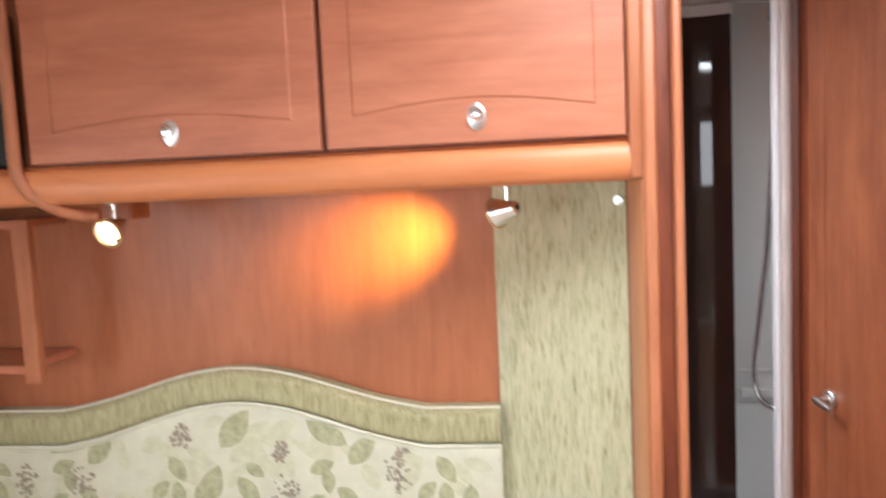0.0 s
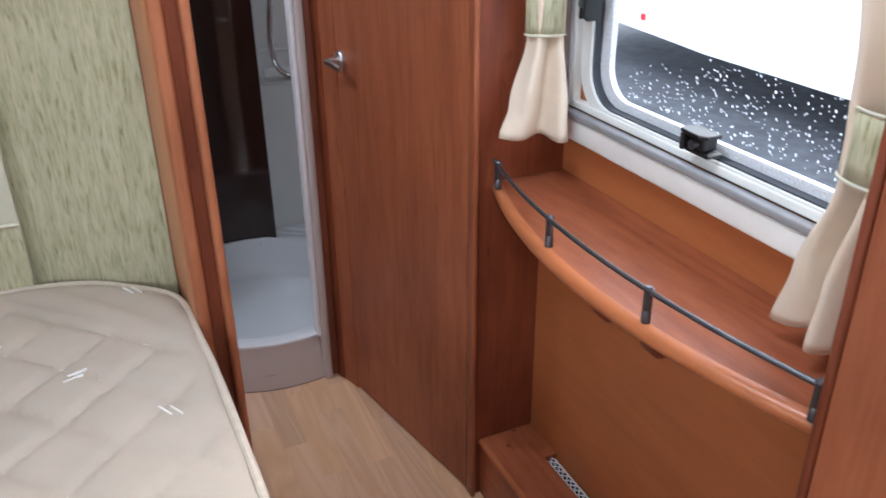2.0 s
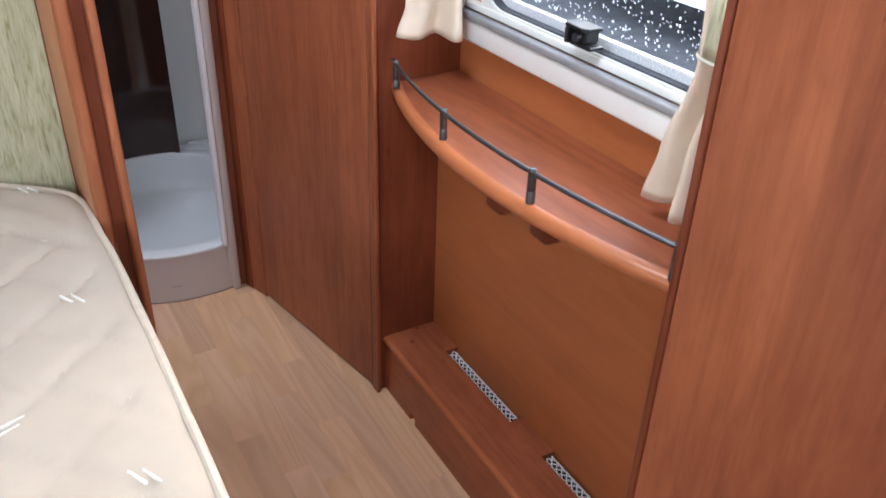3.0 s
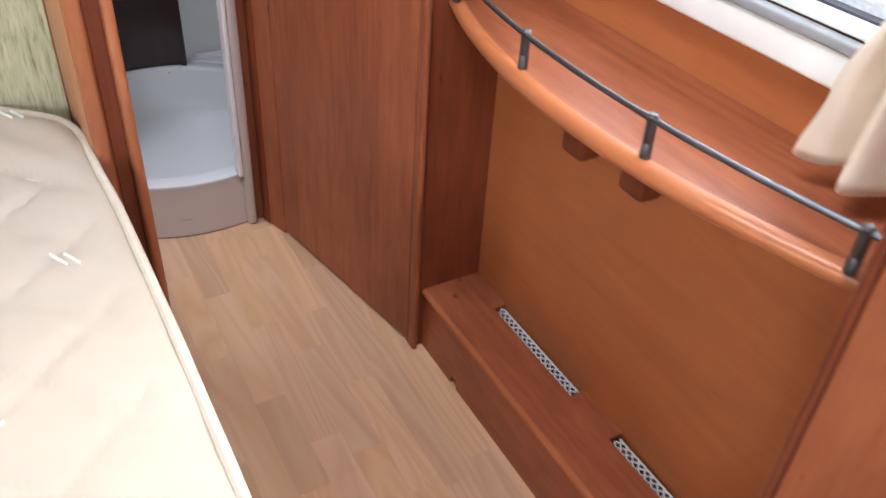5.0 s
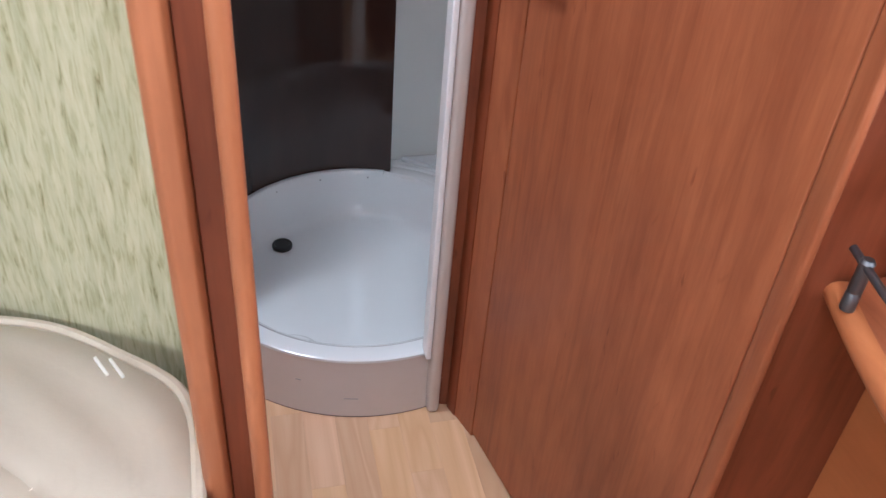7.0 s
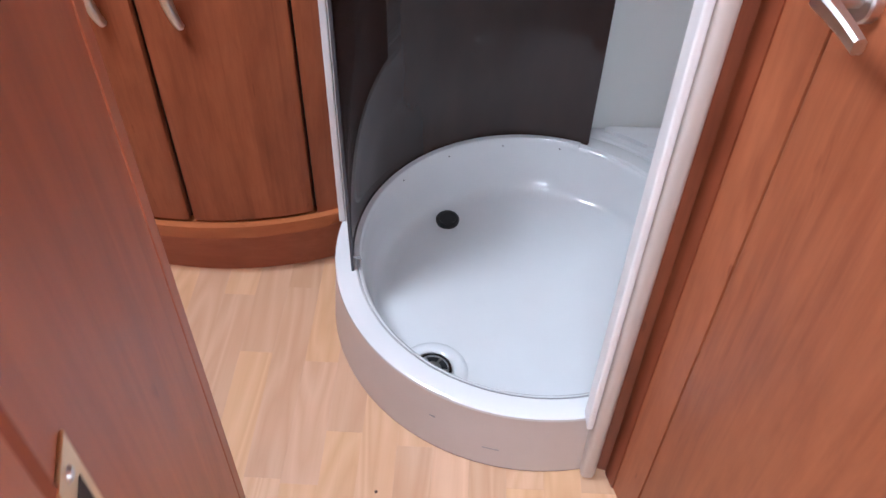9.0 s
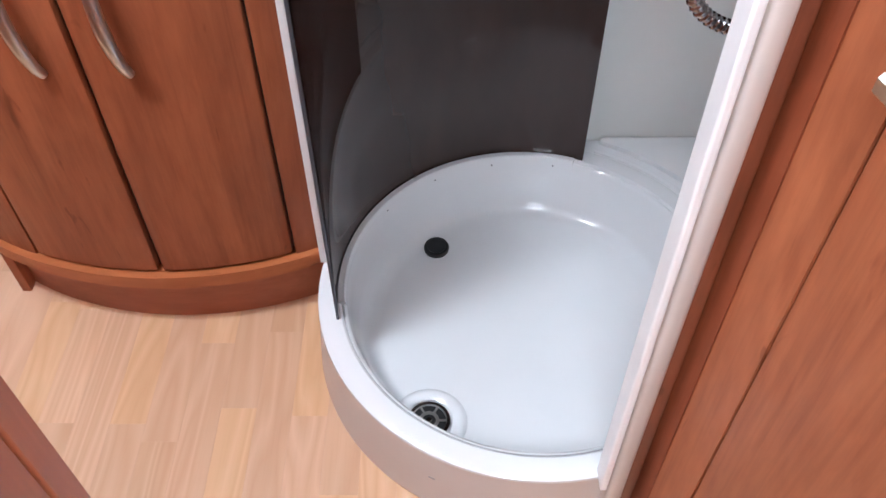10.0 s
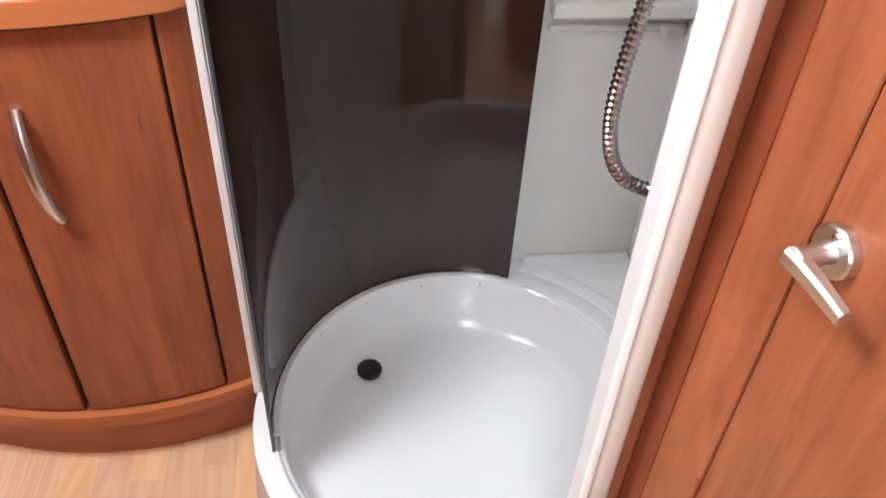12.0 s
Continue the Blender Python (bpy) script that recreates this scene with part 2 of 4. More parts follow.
def lamp_face():
    m, n, l, b = material("halogen_face", 0.2)
    b.inputs["Base Color"].default_value = (1, 0.9, 0.7, 1)
    b.inputs["Emission Color"].default_value = (1, 0.78, 0.45, 1)
    b.inputs["Emission Strength"].default_value = 5
    return m


LAMP_FACE = lamp_face()


# ---- building helpers ----
def thing(name, at, label, category, group="", kind=""):
    ob = new(name)
    ob.empty_display_size = 0.05
    ob.location = at
    return tagged(ob, label, category, group, kind)


def part(name, bm, mat, parent=None, label="", smooth=False, m=None):
    me = bpy.data.meshes.new(name)
    bmesh.ops.recalc_face_normals(bm, faces=bm.faces)
    bm.to_mesh(me)
    bm.free()
    for x in (mat if isinstance(mat, (list, tuple)) else [mat]):
        me.materials.append(x)
    if smooth:
        me.shade_smooth()
        me.set_sharp_from_angle(angle=radians(38))
    ob = new(name, me)
    if m is not None:
        ob.matrix_world = m
    if parent is not None:
        w = ob.matrix_basis.copy()
        ob.parent = parent
        base = parent.matrix_basis.copy()
        if parent.parent is not None:
            base = parent.parent.matrix_basis @ base
        ob.matrix_basis = base.inverted() @ w
    return tagged(ob, label) if label else ob


def structure(name, bm, mat, label, smooth=False, category=""):
    return tagged(part(name, bm, mat, smooth=smooth), label, category, kind="structure")


def box(x0, x1, y0, y1, z0, z1, bev=0.002, seg=2, bm=None):
    own = bmesh.new()
    bmesh.ops.create_cube(own, size=1, matrix=Matrix.Translation(((x0 + x1) / 2, (y0 + y1) / 2, (z0 + z1) / 2)) @ Matrix.Diagonal((x1 - x0, y1 - y0, z1 - z0, 1)))
    if bev:
        bmesh.ops.bevel(own, geom=own.edges[:], offset=bev, segments=seg, profile=0.5, affect="EDGES")
    return join(bm, own)


def join(bm, own):
    if bm is None:
        return own
    me = bpy.data.meshes.new("tmp")
    own.to_mesh(me)
    own.free()
    bm.from_mesh(me)
    bpy.data.meshes.remove(me)
    return bm


def prism(pts, z0, z1, bev=0.0, seg=2, bm=None, only_top=False):
    """An upright prism over an outline in the plan."""
    own = bmesh.new()
    lo = [own.verts.new((x, y, z0)) for x, y in pts]
    hi = [own.verts.new((x, y, z1)) for x, y in pts]
    n = len(pts)
    own.faces.new(lo[::-1])
    top = own.faces.new(hi)
    for i in range(n):
        own.faces.new((lo[i], lo[(i + 1) % n], hi[(i + 1) % n], hi[i]))
    if bev:
        es = list(top.edges) if only_top else own.edges[:]
        bmesh.ops.bevel(own, geom=es, offset=bev, segments=seg, profile=0.5, affect="EDGES")
    return join(bm, own)


def tube(pts, r, n=10, bm=None, closed=False):
    """A round bar along points; r may be one radius or one for each point."""
    own = bmesh.new()
    pts = [Vector(p) for p in pts]
    rs = r if isinstance(r, (list, tuple)) else [r] * len(pts)
    rings = []
    up = Vector((0.31, 0.17, 0.93))
    for i, p in enumerate(pts):
        a = pts[i - 1] if i or closed else p
        c = pts[(i + 1) % len(pts)] if i + 1 < len(pts) or closed else p
        d = (c - a).normalized()
        u = d.cross(up)
        if u.length < 0.1:
            u = d.cross(Vector((1, 0, 0)))
        u.normalize()
        v = d.cross(u).normalized()
        up = v if v.dot(up) > 0 else -v
        u = d.cross(up).normalized()
        rings.append([own.verts.new(p + rs[i] * (math.cos(2 * math.pi * k / n) * u + math.sin(2 * math.pi * k / n) * up)) for k in range(n)])
    m = len(rings)
    for i in range(m if closed else m - 1):
        a, c = rings[i], rings[(i + 1) % m]
        for k in range(n):
            own.faces.new((a[k], a[(k + 1) % n], c[(k + 1) % n], c[k]))
    if not closed:
        own.faces.new(rings[0][::-1])
        own.faces.new(rings[-1])
    return join(bm, own)


def lathe(profile, n=48, cx=0.0, cy=0.0, a0=0.0, a1=360.0, bm=None, cap=False):
    """Turns (radius, height) pairs about an upright axis."""
    own = bmesh.new()
    full = abs(a1 - a0) >= 359.9
    cols = []
    for i in range(n if full else n + 1):
        a = radians(a0 + (a1 - a0) * i / n)
        cols.append([own.verts.new((cx + r * math.cos(a), cy + r * math.sin(a), z)) for r, z in profile])
    for i in range(n):
        a, c = cols[i], cols[(i + 1) % len(cols)]
        for k in range(len(profile) - 1):
            own.faces.new((a[k], c[k], c[k + 1], a[k + 1]))
    if cap and not full:
        own.faces.new(cols[0])
        own.faces.new(cols[-1][::-1])
    bmesh.ops.remove_doubles(own, verts=own.verts[:], dist=1e-6)
    return join(bm, own)


def arc(cx, cy, r, a0, a1, n):
    return [(cx + r * math.cos(radians(a0 + (a1 - a0) * i / n)), cy + r * math.sin(radians(a0 + (a1 - a0) * i / n))) for i in range(n + 1)]


def circle3(p, q, s):
    """Centre and radius of the circle through three points of the plan."""
    ax, ay, bx, by, cx, cy = *p, *q, *s
    d = 2 * (ax * (by - cy) + bx * (cy - ay) + cx * (ay - by))
    ux = ((ax * ax + ay * ay) * (by - cy) + (bx * bx + by * by) * (cy - ay) + (cx * cx + cy * cy) * (ay - by)) / d
    uy = ((ax * ax + ay * ay) * (cx - bx) + (bx * bx + by * by) * (ax - cx) + (cx * cx + cy * cy) * (bx - ax)) / d
    return ux, uy, math.hypot(ax - ux, ay - uy)


# ---- the shell ----
LEFT, RIGHT, BACK, FRONT, TOP = -1.16, 1.19, 2.88, -2.5, 2.06
structure("floor", box(LEFT - 0.04, RIGHT + 0.04, FRONT - 0.04, BACK + 0.04, -0.06, -0.012, 0), FLOOR_WOOD, "beech laminate strip floor")


def slab_with_hole(lo, hi, hlo, hhi, put):
    """A slab in two axes with one opening, as a bmesh of four pieces; put(a0, a1, b0, b1, bm) adds a piece."""
    bm = None
    for a0, a1, b0, b1 in ((lo[0], hlo[0], lo[1], hi[1]), (hhi[0], hi[0], lo[1], hi[1]), (hlo[0], hhi[0], lo[1], hlo[1]), (hlo[0], hhi[0], hhi[1], hi[1])):
        bm = put(a0, a1, b0, b1, bm)
    return bm


WIN_Y0, WIN_Y1, WIN_Z0, WIN_Z1 = 0.56, 1.375, 0.985, 1.62
structure("wall_east", slab_with_hole((FRONT, 0), (BACK, TOP), (WIN_Y0, WIN_Z0), (WIN_Y1, WIN_Z1), lambda a0, a1, b0, b1, bm: box(RIGHT, RIGHT + 0.035, a0, a1, b0, b1, 0, bm=bm)), BOARD, "orange-brown veneered side wall round the window")
# Both openings are added for the fill lamps and stay out of view.
west = None
for y0, y1, h0, h1 in ((FRONT, -0.5, -1.6, -0.7), (-0.5, BACK, -0.1, 0.8)):
    west = join(west, slab_with_hole((y0, 0), (y1, TOP), (h0, 1.08), (h1, 1.63), lambda a0, a1, b0, b1, bm: box(LEFT - 0.035, LEFT, a0, a1, b0, b1, 0, bm=bm)))
structure("wall_west", west, PLAIN_WALL, "cream side wall with two added openings for fill light")
structure("wall_north", box(LEFT, RIGHT, BACK, BACK + 0.035, 0, TOP, 0), SHOWER_WALL, "pale end wall of the washroom")
# The opening here is likewise added for a fill lamp, unseen.
structure("wall_south", slab_with_hole((LEFT, 0), (RIGHT, TOP), (-0.6, 1.3), (0.6, 1.9), lambda a0, a1, b0, b1, bm: box(a0, a1, FRONT - 0.035, FRONT, b0, b1, 0, bm=bm)), PLAIN_WALL, "cream end wall of the lounge")
ceil = None
for y0, y1, hx0, hx1, hy0, hy1 in ((FRONT, 1.2, 0.2, 0.7, 0.6, 1.1), (1.2, BACK, -0.46, 0.06, 1.865, 2.2)):
    ceil = join(ceil, slab_with_hole((LEFT, y0), (RIGHT, y1), (hx0, hy0), (hx1, hy1), lambda a0, a1, b0, b1, bm: box(a0, a1, b0, b1, TOP, TOP + 0.03, 0, bm=bm)))
structure("ceiling", ceil, CEILING, "pale ceiling board with rooflight openings")

# head wall behind the bed, and the cloth-covered panel that slants to the washroom jamb
structure("wall_head", box(LEFT, 0.13, 1.80, 1.83, 0, TOP, 0), wood("head_wall_wood", "z", light=(0.44, 0.152, 0.068), dark=(0.36, 0.117, 0.05), rough=0.38, figure=0.5), "cherry veneer wall above the bed head")
structure("wall_slanted", prism([(0.118, 1.7985), (0.118, 1.775), (0.388, 1.64), (0.365, 1.672)], 0, TOP), SAGE, "sage green flecked cloth wall panel beside the bed")

# washroom jamb: cloth-side trim, groove, rounded edge, reveal
structure("trim", prism([(0.3885, 1.638), (0.3965, 1.452), (0.404, 1.456), (0.3955, 1.6)], 0, TOP, 0.001), wood("cherry_pale_trim", "z", light=(0.55, 0.26, 0.13), dark=(0.48, 0.21, 0.1), figure=0.3), "pale cherry trim beside the cloth panel", True)
structure("trim", prism([(0.398, 1.5), (0.398, 1.444), (0.404, 1.438), (0.418, 1.436), (0.423, 1.442), (0.423, 1.5)], 0, TOP, 0.002), CHERRY_EDGE, "light cherry post beside the washroom door", True)
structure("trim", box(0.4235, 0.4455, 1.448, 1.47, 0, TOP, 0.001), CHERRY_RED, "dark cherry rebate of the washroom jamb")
structure("trim", box(0.4445, 0.461, 1.41, 1.437, 0, TOP, 0.007, 3), CHERRY_EDGE, "rounded cherry edge of the washroom jamb", True)
RA, RB = Vector((0.4535, 1.4375)), Vector((0.37, 1.714))
rd = (RB - RA).normalized()
rn = Vector((-rd.y, rd.x)) * 0.004
R1, R2 = RA + rd * 0.262, RA + rd * 0.2655
structure("trim", prism([tuple(RA), tuple(R1), tuple(R1 + rn), tuple(RA + rn)], 0, TOP, 0.001), CHERRY_V, "cherry reveal of the washroom jamb")
structure("trim", prism([tuple(R2), tuple(RB), tuple(RB + rn), tuple(R2 + rn)], 0, TOP, 0.001), CHERRY_V, "cherry end strip of the washroom jamb")
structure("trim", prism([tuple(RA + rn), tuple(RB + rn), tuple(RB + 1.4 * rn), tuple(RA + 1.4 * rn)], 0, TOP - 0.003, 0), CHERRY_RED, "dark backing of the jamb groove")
structure("wall_washroom", prism([(0.1, 1.86), (0.1, 1.835), (0.352, 1.695), (0.362, 1.716)], 0, TOP), CHERRY_V, "washroom side of the slanted wall")
structure("wall_washroom", box(LEFT, 0.099, 1.832, 1.86, 0, TOP, 0), CHERRY_V, "washroom side of the head wall")

structure("wall_washroom", box(LEFT + 0.001, LEFT + 0.012, 1.862, BACK - 0.002, 0, TOP - 0.002, 0), CHERRY_V, "cherry side wall of the washroom")

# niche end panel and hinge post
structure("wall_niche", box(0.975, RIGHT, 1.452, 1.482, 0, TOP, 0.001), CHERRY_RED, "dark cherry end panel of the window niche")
structure("trim", box(0.9717, 0.9835, 1.44, 1.4695, 0.0, TOP, 0.004, 3), CHERRY_V, "cherry hinge post of the washroom door", True)
structure("wall_below_window", box(1.14, RIGHT - 0.001, 0.55, 1.452, 0, 0.80, 0.001), BOARD, "plain orange-brown board below the window shelf")

# washroom door, standing open
A, B = Vector((0.9722, 1.47)), Vector((0.868, 1.998))
d = (B - A).normalized()
nrm = Vector((d.y, -d.x))
door = thing("door_1", (A.x, A.y, 0), "open cherry washroom door with a steel lever handle", "door", kind="structure")
t2 = 0.028 * nrm
part("leaf", prism([tuple(A), tuple(B), tuple(B + t2), tuple(A + t2)], 0.012, 2.03, 0.002), CHERRY_V, door)
# fixed stile between the door's free edge and the shower post
C = Vector((0.838, 2.09))
e = (C - B).normalized()
structure("wall_stile", prism([tuple(B + 0.003 * e), tuple(C), (1.0, 2.11), (1.0, 2.0)], 0, TOP), CHERRY_V, "cherry stile beside the shower")
en = Vector((-e.y, e.x)) * 0.0025
# Dark overlay paints the shade on the stile's last 30 mm.
structure("trim", prism([tuple(C - 0.03 * e), tuple(C), tuple(C + en), tuple(C - 0.03 * e + en)], 0, TOP - 0.003, 0), CHERRY_RED, "dark strip for the shade along the stile edge")
# The shade between stile and post, put into this strip's colour.
structure("trim", prism([(0.842, 2.0925), (0.806, 2.102), (0.806, 2.111), (0.844, 2.111)], 0, TOP, 0.001), CHERRY_RED, "dark strip for the shade beside the shower post")

# door furniture
def plane_frame(origin, normal, up=(0, 0, 1)):
    """A frame whose z axis is the normal and whose y axis is up."""
    z = Vector(normal).normalized()
    x = Vector(up).cross(z).normalized()
    y = z.cross(x)
    m = Matrix((x, y, z)).transposed().to_4x4()
    m.translation = origin
    return m


out = Vector((-nrm.x, -nrm.y, 0))
along = Vector((d.x, d.y, 0))
HZ = 0.991
rose_at = Vector((A.x, A.y, HZ)) + along * 0.511
rose = part("handle_rose", lathe([(0.0, 0.0), (0.0215, 0.0), (0.022, 0.003), (0.0215, 0.0085), (0.0195, 0.0105), (0.0, 0.0105)], 40), STEEL, door, "round brushed steel rose", True, m=plane_frame(rose_at, out))
neck = rose_at + out * 0.0095
pts = [neck, neck + out * 0.012, neck + out * 0.022, neck + out * 0.03]
part("handle_neck", tube(pts, [0.0098, 0.0088, 0.0085, 0.0088], 18), STEEL, door, "brushed steel neck", True)
bm = bmesh.new()
secs = []
for i in range(11):
    f = i / 10
    c = neck + out * (0.028 - 0.003 * f) - along * (-0.007 + 0.062 * f) + Vector((0, 0, -0.003 - 0.001 * f - 0.006 * f * f))
    hw, hh = 0.0076 - 0.0022 * f, 0.0088 - 0.002 * f
    secs.append([bm.verts.new(c + out * (hw * a) + Vector((0, 0, hh * b_))) for a, b_ in ((-1, -0.6), (-0.6, -1), (0.6, -1), (1, -0.6), (1, 0.6), (0.6, 1), (-0.6, 1), (-1, 0.6))])
for a, c in zip(secs, secs[1:]):
    for k in range(8):
        bm.faces.new((a[k], a[(k + 1) % 8], c[(k + 1) % 8], c[k]))
bm.faces.new(secs[0][::-1])
bm.faces.new(secs[-1])
part("lever", bm, STEEL, door, "flat-sided brushed steel lever", True)
part("rose_screw", lathe([(0.0, 0.0), (0.0028, 0.0), (0.0028, 0.0008), (0, 0.001)], 12), CHROME, door, "", True, m=plane_frame(rose_at + out * 0.0105 + Vector((0, 0, 0.0145)), out))

strike_m = plane_frame((*(RA + rd * 0.042), 1.06), (rd.y, -rd.x, 0))
strike = thing("strike_plate", tuple(strike_m.translation), "small brass strike plate screwed to the jamb", "strike plate")
part("plate", box(-0.011, 0.011, -0.034, 0.034, 0.0, 0.0016, 0.0007), BRASS, strike, m=strike_m)
# Dark block in place of the shade inside the hole.
part("latch_hole", box(-0.005, 0.005, -0.013, 0.017, 0.0008, 0.0021, 0.0004), DARK_VOID, strike, m=strike_m)
for z in (-0.026, 0.026):
    part("screw", lathe([(0, 0.0), (0.003, 0.0), (0.002, 0.0012), (0, 0.0015)], 10), STEEL, strike, "", True, m=strike_m @ pose(0, z, 0.0016))

# ---- window ----
window = thing("window_1", (RIGHT, 0.97, 0.985), "white-framed caravan window with rain drops on the pane", "window", kind="structure")


def rounded_rect(y0, y1, z0, z1, r, n=8):
    pts = []
    for cy, cz, a in ((y1 - r, z0 + r, -90), (y1 - r, z1 - r, 0), (y0 + r, z1 - r, 90), (y0 + r, z0 + r, 180)):
        pts += [(cy + r * math.cos(radians(a + 90 * i / n)), cz + r * math.sin(radians(a + 90 * i / n))) for i in range(n + 1)]
    return pts


def ring(outer, inner, x0, x1):
    """A flat frame between two outlines of equal count, from x0 to x1."""
    bm = bmesh.new()
    loops = [[bm.verts.new((x, y, z)) for y, z in o] for x, o in ((x0, outer), (x0, inner), (x1, inner), (x1, outer))]
    n = len(outer)
    for k in range(4):
        a, c = loops[k], loops[(k + 1) % 4]
        for i in range(n):
            bm.faces.new((a[i], a[(i + 1) % n], c[(i + 1) % n], c[i]))
    return bm


WO = (0.52, 1.385, 0.987, 1.66)
part("window_frame", slab_with_hole((0.47, 0.985), (1.447, 1.70), (0.54, 1.0), (1.40, 1.65), lambda a0, a1, b0, b1, bm: box(1.17, RIGHT, a0, a1, b0, b1, 0.003, bm=bm)), FRAME_WHITE, window)
part("cassette", box(1.158, RIGHT - 0.0005, 0.47, 1.447, 0.922, 0.968, 0.006, 3), FRAME_WHITE, window, "white blind cassette", True)
part("gasket_rail", box(1.152, 1.172, 0.47, 1.447, 0.969, 0.984, 0.004, 3), RUBBER, window, "grey gasket rail", True)
part("blind_rail", box(1.155, 1.169, 1.405, 1.43, 0.986, 1.70, 0.004, 3), FRAME_WHITE, window, "upright blind rail", True)
part("rail_slot", box(1.1545, 1.158, 1.396, 1.404, 0.986, 1.70, 0.001), RUBBER, window)
o1, o2, o3, o4 = rounded_rect(*WO, 0.085), rounded_rect(0.551, 1.354, 1.004, 1.634, 0.073), rounded_rect(0.555, 1.35, 1.0075, 1.63, 0.0715), rounded_rect(0.585, 1.322, 1.024, 1.612, 0.062)
part("sash", ring(o1, o2, 1.174, 1.2), FRAME_WHITE, window, "white rounded sash", True)
part("seal", ring(o2, o3, 1.18, 1.203), SEAL_AND_SHADOW, window, "dark rubber seal", True)
part("pane_edge", ring(o3, o4, 1.196, 1.208), plain("frosted_edge", (0.74, 0.77, 0.82), 0.3, vary=0.25, scale=260, bumps=0.2), window, "speckled bonded pane edge", True)
bm = bmesh.new()
fr, bk = [[bm.verts.new((x, y, z)) for y, z in o3] for x in (1.21, 1.213)]
bm.faces.new(fr)
bm.faces.new(bk[::-1])
for i in range(len(fr)):
    bm.faces.new((fr[i], bk[i], bk[(i + 1) % len(fr)], fr[(i + 1) % len(fr)]))
pane = part("pane", bm, GLASS, window)
pane.visible_shadow = False


def latch(parent, y, z, tilt):
    """A black turning window latch with its block and lever."""
    m = pose(1.164, y, z, tilt) @ Matrix.Scale(1.08, 4)
    L = part("latch", box(-0.016, 0.012, -0.012, 0.018, -0.008, 0.014, 0.003), BLACK, parent, "black window latch", m=m)
    part("latch_foot", box(-0.018, 0.01, -0.027, 0.024, -0.014, -0.0085, 0.002), BLACK, parent, m=m)
    part("latch_hood", prism([(-0.03, -0.016), (-0.022, -0.026), (0.006, -0.026), (0.006, 0.03), (-0.016, 0.034), (-0.026, 0.028)], 0.0145, 0.021, 0.002), BLACK, parent, m=m)
    part("latch_hook", box(-0.026, -0.004, 0.02, 0.029, -0.012, 0.014, 0.003), BLACK, parent, m=m)
    part("latch_knob", tube([(-0.016, 0.002, 0.002), (-0.026, 0.002, 0.002)], 0.007, 14), GUNMETAL, parent, "", True, m=m)
    return L


latch(window, 1.005, 1.03, 0)
latch(window, 1.345, 1.195, 90)
latch(window, 0.6, 1.2, 90)
part("stay_arm", box(1.176, 1.186, 0.757, 0.772, 1.075, 1.215, 0.004), BLACK, window, "black window stay")
rng = random.Random(5)
bm = bmesh.new()
for i in range(620):
    y = rng.uniform(0.6, 1.3)
    z = 1.03 + 0.14 * rng.random() ** 1.3
    if z > 1.05 + 0.1 * (1.3 - y) / 0.35 + 0.04 * rng.random():
        continue
    r = rng.choice((0.0007, 0.001, 0.0013, 0.0016, 0.0021))
    bmesh.ops.create_icosphere(bm, subdivisions=1, radius=1, matrix=Matrix.Translation((1.2165, y, z)) @ Matrix.Diagonal((0.0012, r, r * rng.uniform(0.8, 1.5), 1)))
drops = part("rain_drops", bm, plain("bright_water_drop", (0.85, 0.88, 0.9), 0.1, vary=0.02), window, "rain drops on the outside of the pane", True)
drops["kind"] = "stuff"


